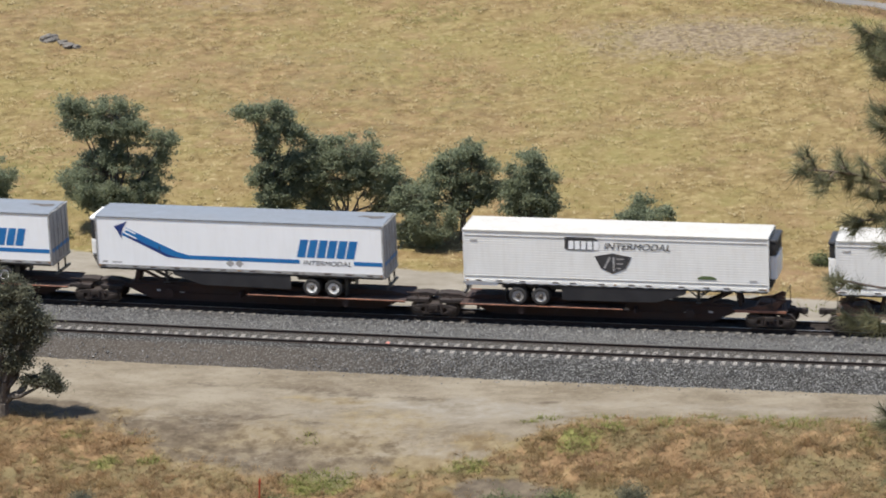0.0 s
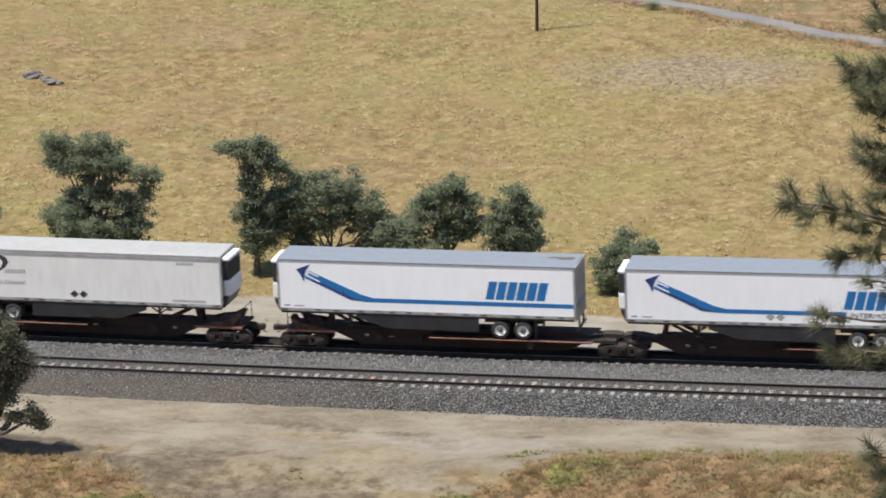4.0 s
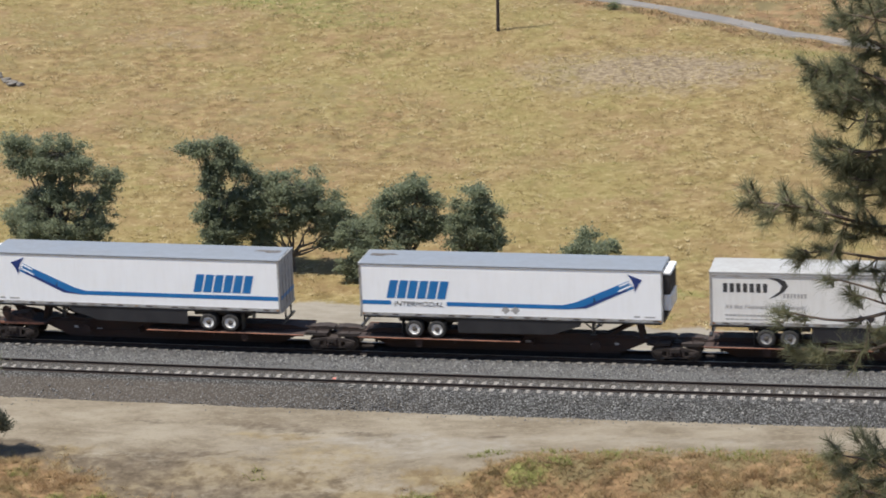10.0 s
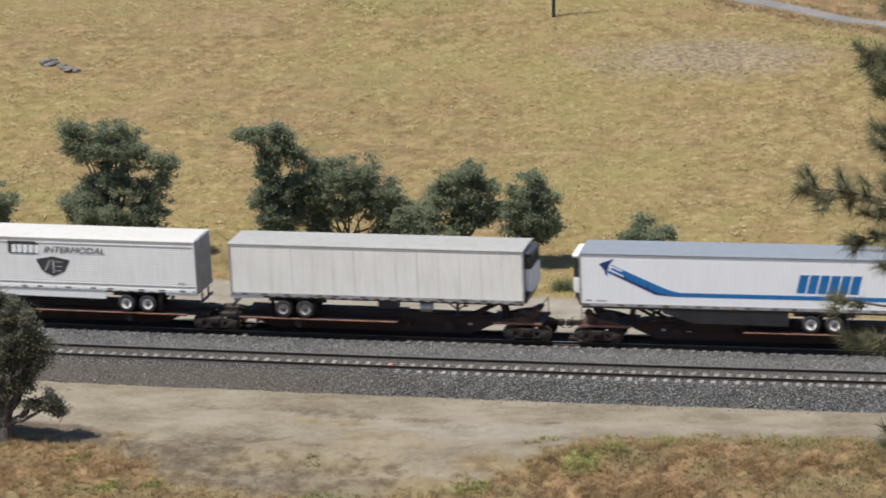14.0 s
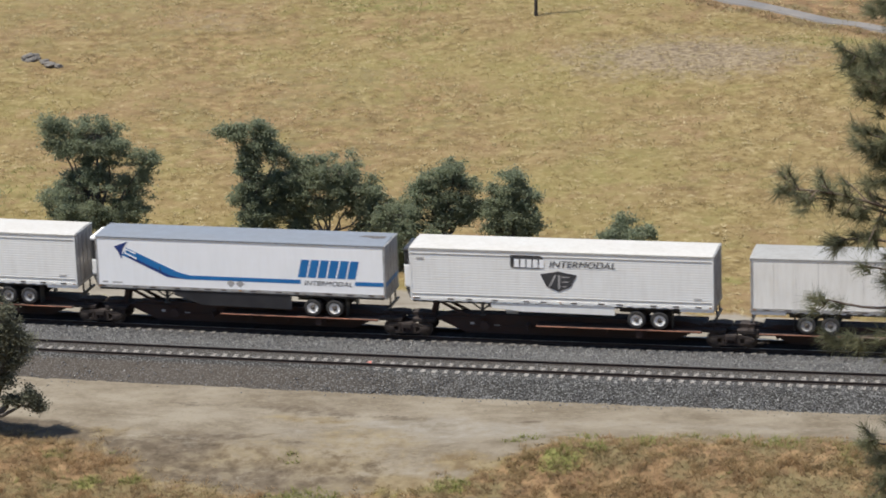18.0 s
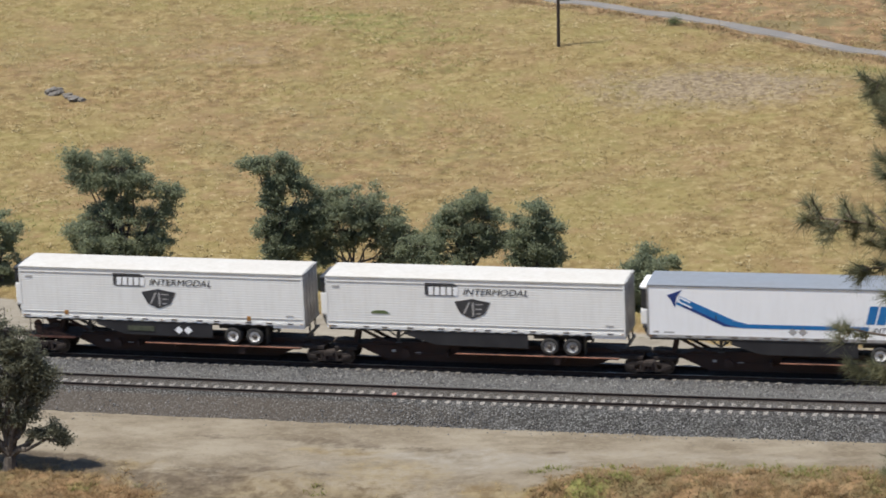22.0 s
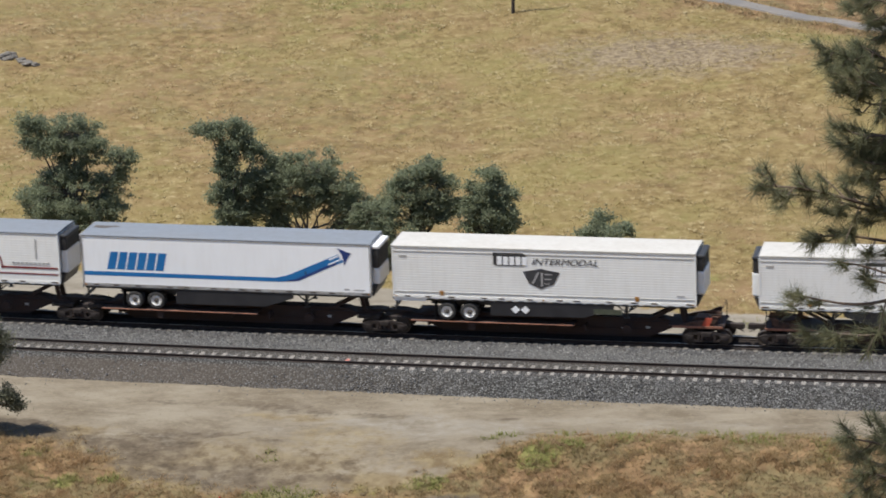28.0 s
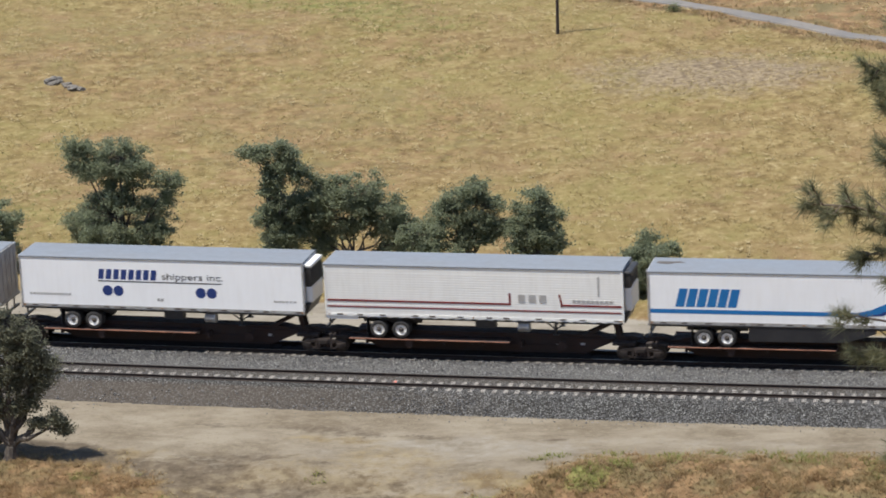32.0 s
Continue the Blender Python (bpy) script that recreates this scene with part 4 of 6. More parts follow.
def arrow_livery(th, nose, inter, placards):
    f = (lambda x: LEN - x) if nose > 0 else (lambda x: x)
    stripe = [[(f(16.08), .62), (f(5.0), .62), (f(5.25), .84), (f(16.08), .84)]]
    if inter:
        stripe = [[(f(16.08), .62), (f(14.45), .62), (f(14.45), .84), (f(16.08), .84)], [(f(11.45), .62), (f(5.0), .62), (f(5.25), .84), (f(11.45), .84)]]
        lettering(th, "INTERMODAL", f(11.65) if nose < 0 else f(14.3), f(14.3) if nose < 0 else f(11.65), .56, .36, M_LETTER, .25)
    decal(th, "stripe", stripe, M_BLUE, "blue stripe")
    decal(th, "stripe", [[(f(5.0), .62), (f(5.25), .84), (f(4.6), 1.0), (f(1.72), 2.26), (f(1.50), 1.84), (f(4.0), .72)]], M_BLUE)
    decal(th, "stripe", [[(f(4.9), .64), (f(4.0), .70), (f(1.85), 1.70), (f(1.9), 1.82), (f(4.1), .82)]], M_NAVY, "dark blue edge of the stripe", .009)
    decal(th, "arrowhead", [[(f(1.05), 2.30), (f(1.82), 2.60), (f(1.58), 2.26), (f(1.50), 2.02), (f(1.46), 1.62), (f(1.24), 2.08)]], M_NAVY, "dark blue arrowhead", .012)
    decal(th, "arrow_mark", [[(f(1.66), 2.16), (f(2.25), 1.90), (f(2.28), 1.97), (f(1.70), 2.23)], [(f(1.62), 1.94), (f(2.30), 1.62), (f(2.33), 1.69), (f(1.66), 2.01)], [(f(1.60), 1.96), (f(1.66), 1.94), (f(1.76), 2.20), (f(1.70), 2.22)]], M_WHITE, "", .010)
    rx = -nose * (LEN / 2 + .051)
    bm = B()
    box(bm, rx, rx - nose * .006, -1.22, 1.22, BOT + .62, BOT + .84)
    part("rear_stripe", bm, M_BLUE, th, "blue stripe across the rear doors")
    bm = B()
    px = -nose * (LEN / 2)
    z = BOT + TALL + .046
    vs = [bm.verts.new((px + nose * a, b, z + h)) for h in (0, .006) for a, b in ((.25, .05), (.9, -.1), (1.25, .15), (1.75, .2), (1.5, .45), (.8, .38), (.3, .46))]
    bm.faces.new(vs[7:])
    bm.faces.new(vs[:7][::-1])
    for k in range(7):
        bm.faces.new((vs[k], vs[(k + 1) % 7], vs[7 + (k + 1) % 7], vs[7 + k]))
    part("roof_patch", bm, M_WHEELDIRT, th, "dark tar patch on the roof")
    x0 = 11.3 if nose < 0 else 1.4
    decal(th, "brand_mark", heavy_mark(x0, x0 + 3.5, .98, 1.96), M_BLUE, "bold blue leaning brand mark")
    decal(th, "small_mark", [[(f(3.55), .98), (f(3.63), .98), (f(3.63), 1.25), (f(3.55), 1.25)]], M_LETTER)
    xs = .3 if nose < 0 else 14.6
    decal(th, "small_mark", [[(xs, .27), (xs + .3, .27), (xs + .3, .36), (xs, .36)], [(xs + .55, .27), (xs + 1.1, .27), (xs + 1.1, .34), (xs + .55, .34)]], M_PALE)
    if placards:
        diamonds(th, 7.55 if nose < 0 else 7.8)


def shield_livery(th, badge=None, placards=False):
    decal(th, "brand_mark", [[(5.42, 2.62), (5.42, 1.98), (5.6, 1.92), (7.0, 1.92), (7.22, 2.44), (7.0, 2.62)]], M_LETTER, "black brand mark bar", .018)
    decal(th, "brand_mark", blocks(5.62, 7.3, 1.97, 2.42, 5, .05, .22), M_WHITE, "", .022)
    lettering(th, "INTERMODAL", 7.5, 11.0, 2.02, .50, M_LETTER, .25, .020)
    decal(th, "emblem", [[(7.0, 1.62), (7.95, 1.80), (8.95, 1.62), (8.62, .98), (7.95, .70), (7.32, .98)]], M_LETTER, "black shield emblem", .018)
    decal(th, "emblem_stroke", [[(7.45, .98), (7.55, .98), (7.86, 1.6), (7.76, 1.6)], [(7.95, .85), (8.05, .85), (8.05, 1.6), (7.95, 1.6)], [(8.15, 1.22), (8.5, 1.22), (8.5, 1.27), (8.15, 1.27)], [(8.15, .97), (8.4, .97), (8.4, 1.02), (8.15, 1.02)], [(8.15, 1.48), (8.55, 1.48), (8.55, 1.53), (8.15, 1.53)]], M_PALE, "", .022)
    # grey strips that draw the rails' shade on the sheet, not real joints
    decal(th, "seam", [[(.05, .33), (16.05, .33), (16.05, .36), (.05, .36)], [(.05, TALL - .33), (16.05, TALL - .33), (16.05, TALL - .29), (.05, TALL - .29)]], M_RAILTRIM, "", .018)
    decal(th, "small_mark", [[(.35, TALL - .62), (.75, TALL - .62), (.75, TALL - .52), (.35, TALL - .52)], [(15.1, .5), (15.5, .5), (15.5, .58), (15.1, .58)]], M_PALE, "", .018)
    if badge:
        bx, bz = badge
        decal(th, "badge", [[(bx - .5, bz - .07), (bx + .5, bz - .07), (bx + .45, bz + .03), (bx + .2, bz + .11), (bx - .25, bz + .11), (bx - .48, bz + .03)]], M_BADGE, "green oval badge", .018)
    if placards:
        turned = placards == "turned"
        diamonds(th, 6.55 if turned else 9.0, M_WHITE, -.95)
        bx = 10.7 if turned else 6.1
        decal(th, "badge", [[(bx, -.58), (bx + 1.5, -.58), (bx + 1.5, -.30), (bx, -.30)]], M_SKIRTMARK, "dull green skirt badge", .004)
        for rx in (2.5, 12.9):
            decal(th, "reflector", [[(rx, .20), (rx + .22, .20), (rx + .22, .44), (rx, .44)]], M_LAMP, "amber side reflector", .024)


TRAILERS = []
def blue_one(nose, inter, placards, u):
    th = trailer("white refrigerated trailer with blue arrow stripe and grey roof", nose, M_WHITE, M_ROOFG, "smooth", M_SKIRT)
    arrow_livery(th, nose, inter, placards)
    TRAILERS.append((th, u))


def shield_one(nose, u, badge=None, skirt=M_SKIRT, placards=False, rims=True, tank=True):
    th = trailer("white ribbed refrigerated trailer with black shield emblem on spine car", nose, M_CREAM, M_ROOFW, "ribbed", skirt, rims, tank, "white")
    shield_livery(th, badge, placards)
    TRAILERS.append((th, u))


shield_one(-1, 57.9)
shield_one(1, 38.35, badge=(12.9, .62), rims=False)
blue_one(-1, True, True, 17.88)
blue_one(-1, False, False, -.87)
th = trailer("off-white refrigerated trailer with grey lettering and swoosh", 1, M_WHITE2, M_ROOFP, "smooth", M_SKIRT, False)
decal(th, "brand_mark", blocks(.65, 3.05, 1.78, 2.26, 7, 0, .35), M_LETTER, "dark grey brand mark blocks")
decal(th, "swoosh", [[(2.5, 2.62), (3.3, 2.62), (3.85, 2.42), (4.0, 2.15), (3.8, 1.85), (3.4, 1.6), (3.0, 1.45), (3.55, 1.85), (3.68, 2.15), (3.45, 2.4), (3.0, 2.55)]], M_LETTER, "dark grey crescent swoosh")
decal(th, "brand_mark", blocks(3.75, 5.0, 1.52, 1.75, 7, 0, .35), M_PALE)
lettering(th, "It's the Network that Delivers!", .75, 4.9, .92, .33, M_PALE, .2)
decal(th, "small_mark", blocks(.75, 3.2, .50, .60, 12, 0, .2) + blocks(.75, 3.0, .3, .36, 9, 0, .2) + blocks(13.6, 14.6, TALL - .55, TALL - .4, 5, 0, .2) + blocks(13.3, 15.2, .25, .38, 9, 0, .2), M_PALE, "faded small print")
diamonds(th, 7.7, M_LETTER)
decal(th, "roof_band", [[(.05, TALL - .30), (16.05, TALL - .30), (16.05, TALL - .17), (.05, TALL - .17)]], M_RAILTRIM, "grey band under the roof edge", .012)
TRAILERS.append((th, -20.13))
blue_one(1, True, True, -38.72)
blue_one(-1, False, False, -59.25)
th = trailer("plain off-white panelled trailer with rust streaks, unlettered", 1, M_DULL, M_ROOFD, "panel", None, False, True)
TRAILERS.append((th, -78.33))
shield_one(-1, -96.4, badge=None, skirt=M_CREAM)
blue_one(-1, True, True, -113.88)
shield_one(-1, -131.17, badge=(2.95, .92), rims=False)
shield_one(-1, -148.55, placards=True)
shield_one(1, -167.92, placards="turned")
blue_one(1, False, False, -185.2)
th = trailer("white ribbed refrigerated trailer with dark red stripes", 1, M_CREAM, M_ROOFG, "ribbed", None, True, True)
decal(th, "stripe", [[(.1, .83), (10.1, .83), (10.1, .94), (.1, .94)], [(10.0, .94), (10.1, .94), (10.1, 1.48), (9.98, 1.48)], [(.1, .50), (16.0, .50), (16.0, .57), (.1, .57)],
                     [(12.75, .83), (16.0, .83), (16.0, .94), (12.75, .94)], [(12.65, 1.48), (12.75, .94), (12.75, .80), (12.9, .80), (12.75, 1.48)]], M_RED, "dark red stripe", .016)
decal(th, "brand_mark", blocks(10.5, 12.2, 1.0, 1.42, 3, 0, .35), M_PALE, "pale grey brand mark blocks", .016)
decal(th, "small_mark", blocks(13.4, 15.6, 1.05, 1.2, 9, 0, .2) + [[(14.75, 1.4), (14.85, 1.4), (14.85, 2.5), (14.75, 2.5)]], M_PALE, "", .016)
TRAILERS.append((th, -202.62))
th = trailer("white refrigerated trailer with navy lettering and dots", 1, M_WHITE, M_ROOFG, "smooth", None, True, True)
decal(th, "brand_mark", blocks(4.5, 8.0, 1.66, 2.22, 8, .15, .3), M_NAVY, "navy brand mark blocks")
lettering(th, "shippers inc.", 8.15, 11.6, 1.72, .52, M_LETTER)
decal(th, "underline", [[(4.5, 1.52), (11.5, 1.52), (11.5, 1.58), (4.5, 1.58)]], M_LETTER)
for dx in (5.0, 5.62, 10.3, 10.92):
    decal(th, "dot", [disc(dx, 1.02, .29)], M_NAVY, "navy dot")
decal(th, "small_mark", blocks(.5, 2.9, .68, .80, 12, 0, .2) + blocks(14.4, 15.7, .62, .72, 6, 0, .2) + blocks(7.8, 8.2, .5, .65, 2, 0, .2), M_PALE, "faded small print")
TRAILERS.append((th, -219.9))
th = trailer("grimy brown-grey trailer at the end of view", -1, M_DOOR, M_ROOFG, "smooth", None, False, True)
TRAILERS.append((th, -237.3))

# ---- spine cars and bogies ----
UNITS, BOGIES = [], []


def spine_unit(length, nose, first, last):
    """One unit of an articulated spine car: x along the line, rails at z 0; nose: the end with the hitch."""
    th = empty("spine_car", "rust-brown articulated spine car carrying one trailer", "rail car", "spine car units of the train")
    h = length / 2
    bm = B()
    prism(bm, [(-h + .35, .80), (-h + 1.7, .80), (-h + 3.0, .22), (h - 3.0, .22), (h - 1.7, .80), (h - .35, .80), (h - .35, 1.0), (h - 1.6, 1.02), (h - 2.4, 1.2), (-h + 2.4, 1.2), (-h + 1.6, 1.02), (-h + .35, 1.0)], -.38, .38)
    for s in (-1, 1):
        prism(bm, [(-h + 3.05, .20), (h - 3.05, .20), (h - 3.05, .235), (-h + 3.05, .235)], s * .30, s * .50)
    part("centre_beam", bm, M_CAR, th)
    for k, x in enumerate((-h * .12, -nose * h * .05 + 1.6, nose * (h - 4.6), nose * (h - 3.3))):
        bm = B()
        box(bm, x, x + (.5, .28, .3, .22)[k], -.386, -.378, .55 + .08 * (k % 2), .66 + .1 * (k % 2))
        part("stencil", bm, M_PALE, th, "pale stencilled mark")
    # deck for the trailer's wheels
    a, b = -nose * (h - 1.5), -nose * (h - .35 - 9.9)
    bm = B()
    for s in (-1, 1):
        box(bm, a, b, s * .385, s * 1.3, .88, .95)
    part("wheel_deck", bm, M_CAR, th)
    for s in (-1, 1):
        bm = B()
        box(bm, a, b, s * 1.30, s * 1.35, .925, .98, .01)
        part("side_sill", bm, M_SILL, th, "oxide red side sill")
    for k in range(5):
        x = a + nose * (.9 + k * 2.1)
        for y0, y1 in ((-1.0, -.385), (.385, 1.0)):
            bm = B()
            prism(bm, [(x - .06, .88), (x + .06, .88), (x + .06, .6), (x - .06, .6)], y0, y1)
            part("cross_bearer", bm, M_CAR, th)
    # hitch stand at the nose end
    hx = nose * (LEN / 2 - .95)
    bm = B()
    box(bm, hx - .35, hx + .35, -.45, .45, BOT - .32, BOT - .22, .02)
    part("hitch_plate", bm, M_BOGIE, th)
    for s in (-1, 1):
        bm = B()
        prism(bm, [(hx - nose * 1.8, 1.1), (hx - nose * 1.45, 1.1), (hx + nose * .05, BOT - .3), (hx - nose * .2, BOT - .3)], s * .30, s * .40)
        part("hitch_strut", bm, M_CAR, th)
        bm = B()
        prism(bm, [(hx + nose * .15, 1.0), (hx + nose * .38, 1.0), (hx + nose * .2, BOT - .3), (hx - nose * .02, BOT - .3)], s * .25, s * .4)
        part("hitch_post", bm, M_CAR, th)
    bm = B()
    box(bm, hx - nose * 2.7, hx + nose * .7, -.5, .5, .98, 1.05)
    part("hitch_walkway", bm, M_CAR, th)
    # gear hung on the side
    bm = B()
    lathe(bm, [(.05, -.9), (.24, -.92), (.24, -.72), (.05, -.70)], nose * (h - 4.2), .72, 14)
    part("brake_cylinder", bm, M_CAR, th)
    bm = B()
    lathe(bm, [(.04, -1.26), (.2, -1.28), (.2, -1.22), (.04, -1.2)], a + nose * 3.3, .70, 12)
    box(bm, a + nose * 3.15, a + nose * 3.45, -1.25, -1.1, .55, .84)
    part("brake_lever", bm, M_CAR, th)
    bm = B()
    rod(bm, (-h + 3.2, -.5, .62), (h - 3.2, -.5, .62), .03, n=6)
    part("brake_pipe", bm, M_CAR, th)
    # ends
    for s, end in ((-1, first), (1, last)):
        bm = B()
        if end:
            box(bm, s * (h - 2.0), s * (h + .9), -1.0, 1.0, .98, 1.06, .01)
            part("end_platform", bm, M_CAR, th)
            for y in (-.92, .80):
                bm = B()
                prism(bm, [(s * (h - 1.5), 1.05), (s * (h + .35), 1.05), (s * (h + .62), 1.52), (s * (h + .38), 1.58), (s * (h - .1), 1.34), (s * (h - .75), 1.26)], y, y + .12)
                part("end_bracket", bm, M_RUST, th, "rust-brown angled bracket")
            bm = B()
            rod(bm, (s * (h + .5), -.5, 1.05), (s * (h + .5), -.5, 1.62), .05, n=8)
            lathe(bm, [(.20, -.56), (.24, -.54), (.24, -.50), (.20, -.48)], s * (h + .5), 1.55, 16)
            part("brake_wheel", bm, M_RUST, th, "rusty hand brake wheel")
            bm = B()
            prism(bm, [(s * (h - .9), 1.06), (s * (h + .2), 1.06), (s * (h + .05), 1.30), (s * (h - .6), 1.36)], -.42, .42)
            part("draft_box", bm, M_RUST, th)
            bm = B()
            box(bm, s * (h - 1.8), s * (h + .85), -1.05, -1.0, .94, 1.07, .01)
            part("end_sill", bm, M_SILL, th, "oxide red end sill")
            bm = B()
            box(bm, s * (h - 1.8), s * (h + .85), 1.0, 1.05, .94, 1.07, .01)
            part("end_sill", bm, M_SILL, th, "oxide red end sill")
            bm = B()
            rod(bm, (s * (h + .8), -.9, 1.06), (s * (h + .8), -.9, 1.95), .022, n=6)
            rod(bm, (s * (h + .8), .9, 1.06), (s * (h + .8), .9, 1.95), .022, n=6)
            rod(bm, (s * (h + .8), -.9, 1.95), (s * (h + .8), .9, 1.95), .022, n=6)
            rod(bm, (s * (h + .1), -.96, 1.06), (s * (h + .1), -.96, 1.7), .022, n=6)
            rod(bm, (s * (h + .8), -.96, 1.06), (s * (h + .8), -.96, 1.7), .022, n=6)
            rod(bm, (s * (h + .1), -.96, 1.7), (s * (h + .8), -.96, 1.7), .022, n=6)
            part("handrail", bm, M_BOGIE, th)
            bm = B()
            box(bm, s * (h + .6), s * (h + 1.55), -.12, .12, .72, .98, .03)
            box(bm, s * (h + 1.5), s * (h + 1.85), -.2, .14, .70, 1.0, .05)
            rod(bm, (s * (h + 1.2), .2, .75), (s * (h + 1.8), .25, .45), .03, n=6)
            part("coupler", bm, M_BOGIE, th, "knuckle coupler with air hose")
        else:
            prism(bm, [(s * (h - 1.6), 1.02), (s * (h - .05), 1.02), (s * (h - .05), 1.14), (s * (h - .5), 1.20), (s * (h - 1.0), 1.17), (s * (h - 1.6), 1.06)], -.34, .34)
            part("articulation_casting", bm, M_BOGIE, th)
            bm = B()
            prism(bm, [(s * (h - 1.5), .84), (s * (h - .3), .84), (s * (h - .3), 1.0), (s * (h - 1.5), 1.0)], -.95, -.5)
            part("side_bearing", bm, M_BOGIE, th)
            bm = B()
            rod(bm, (s * (h - .9), -.86, 1.0), (s * (h - .9), -.86, 1.32), .03, n=6)
            rod(bm, (s * (h - .9), -.86, 1.32), (s * (h - 1.5), -.86, 1.32), .03, n=6)
            part("grab_iron", bm, M_CAR, th)
    return th


def bogie():
    th = empty("bogie", "dusty dark brown two-axle freight bogie under spine car", "bogie", "bogies of the train")
    for s in (-1, 1):
        bm = B()
        y0, y1 = s * .93, s * 1.07
        # top chord, bottom chord and columns round two open windows
        prism(bm, [(-1.22, .44), (-1.22, .58), (-.95, .66), (-.40, .77), (.40, .77), (.95, .66), (1.22, .58), (1.22, .44), (.95, .52), (.38, .63), (-.38, .63), (-.95, .52)], y0, y1)
        for q in (-1, 1):
            prism(bm, [(q * 1.20, .44), (q * 1.0, .46), (q * .5, .30), (q * .5, .20), (q * .95, .33)], y0, y1)
            prism(bm, [(q * .36, .22), (q * .50, .22), (q * .46, .64), (q * .34, .64)], y0, y1)
            prism(bm, [(q * .78, .55), (q * .82, .55), (q * .72, .34), (q * .66, .34)], y0, y1)
        prism(bm, [(-.52, .20), (.52, .20), (.44, .30), (-.44, .30)], y0, y1)
        f = part("side_frame", bm, M_BOGIE, th)
        for x in (-.889, .889):
            bm = B()
            lathe(bm, [(.03, s * 1.12), (.13, s * 1.11), (.15, s * 1.05)], x, .42, 12)
            box(bm, x - .2, x + .2, s * 1.06, s * 1.10, .32, .56, .02)
            part("bearing_cap", bm, M_BOGIE, f)
        for dx in (-.22, 0, .22):
            bm = B()
            rod(bm, (dx, s * 1.02, .34), (dx, s * 1.02, .66), .085, n=10)
            part("spring", bm, M_CAR, f)
    bm = B()
    box(bm, -.25, .25, -1.15, 1.15, .5, .74, .03)
    lathe(bm, [(.05, 0), (.05, .01)], 0, .6, 6)
    rod(bm, (0, 0, .7), (0, 0, .82), .35, n=16)
    part("bolster", bm, M_BOGIE, th)
    bm = B()
    for s in (-1, 1):
        box(bm, s * .36, s * .42, -.95, .95, .30, .44)
    part("brake_beam", bm, M_CAR, th)
    sets = []
    for x in (-.889, .889):
        ws = new("wheelset")
        ws.parent = th
        ws.location = (x, 0, .42)
        bm = B()
        rod(bm, (0, -1.05, 0), (0, 1.05, 0), .08, n=10)
        part("axle", bm, M_CAR, ws)
        for s in (-1, 1):
            bm = B()
            lathe(bm, [(.07, s * .82), (.16, s * .83), (.3, s * .79), (.36, s * .83), (.415, s * .83), (.42, s * .80), (.42, s * .715), (.447, s * .70), (.447, s * .68), (.36, s * .685), (.3, s * .73), (.07, s * .70)], 0, 0, 24)
            for k in range(3):
                a = k * 2.094
                box(bm, .2 * math.cos(a) - .05, .2 * math.cos(a) + .05, s * .79, s * .83, .2 * math.sin(a) - .05, .2 * math.sin(a) + .05)
            part("wheel", bm, M_TREAD, ws)
        sets.append(ws)
    return th


# bogie places along the train and the trailer noses between them
CARS = [((50.7, 68.2), (-1,)),
        ((-7.8, 9.5, 28.5, 46.4), (-1, -1, 1)),
        ((-66.5, -48.5, -30.1, -12.0), (-1, 1, 1)),
        ((-155.5, -139.3, -122.0, -104.8, -87.5, -70.3), (-1, -1, -1, -1, 1)),
        ((-245.6, -228.3, -211.0, -193.8, -176.6, -159.4), (-1, 1, 1, 1, 1))]
first_bogie = bogie()
for places, noses in CARS:
    for i, u in enumerate(places):
        BOGIES.append((first_bogie if not BOGIES else copy_thing(first_bogie, Matrix()), u))
    for i, nose in enumerate(noses):
        a, b = places[i], places[i + 1]
        UNITS.append((spine_unit(b - a, nose, i == 0, i == len(noses) - 1), (a + b) / 2))
bm = B()
h = (176.6 - 159.4) / 2
prism(bm, [(h - .25, 1.07), (h + .15, 1.07), (h + .32, 1.5), (h - .05, 1.5)], -1.02, -.98)
part("warning_plate", bm, M_STAKE, UNITS[-1][0], "orange-red warning plate")


def train_at(t):
    """How far the train has run along its line."""
    s = t - 16.0
    return 2.39258e-6 * s ** 4 + 3.75373e-5 * s ** 3 - 7.58055e-3 * s ** 2 + 7.272997 * s + 88.33116


def motions():
    times = [float(i) for i in range(33)]
    for ob, u in TRAILERS + UNITS + BOGIES:
        walk(ob, [(t, line_pose(u + train_at(t))) for t in times])
    # wheels roll on the rails
    spin = [i / 15 for i in range(481)]
    for ob, u in BOGIES:
        for ws in [c for c in ob.children if c.name.startswith("wheelset")]:
            x = ws.location.x
            walk(ws, [(t, Matrix.Translation((x, 0, .42)) @ Matrix.Rotation(train_at(t) / .42, 4, "Y")) for t in spin])

# ---- far road, pole, rocks ----
def gz(x, y):
    return float(ground_height(np.array([x]), np.array([y]))[0])


def at_line(u, v):
    p = on_line(u, v)
    return p.x, p.y, gz(p.x, p.y)


def make_far_road():
    """A narrow grey road along the top of the field."""
    pts, fs, n = [], [], 60
    for i in range(n + 1):
        u = -60 + i * 2.6
        v = 76.5 - 0.55 * (u + 6) + 0.006 * (u + 6) ** 2 * (u < -6)
        for k, dv in enumerate((-.85, -.7, .7, .85)):
            x, y, z = at_line(u, v + dv)
            pts.append((x, y, z + (0.10 if k in (1, 2) else -0.05)))
    for i in range(n):
        for k in range(3):
            fs.append((i * 4 + k, (i + 1) * 4 + k, (i + 1) * 4 + k + 1, i * 4 + k + 1))
    me = bpy.data.meshes.new("road")
    me.from_pydata(pts, [], fs)
    me.materials.append(M_ASPHALT)
    return tagged(new("road", me), "narrow pale grey farm road across the dry field", "road", kind="structure")


make_far_road()


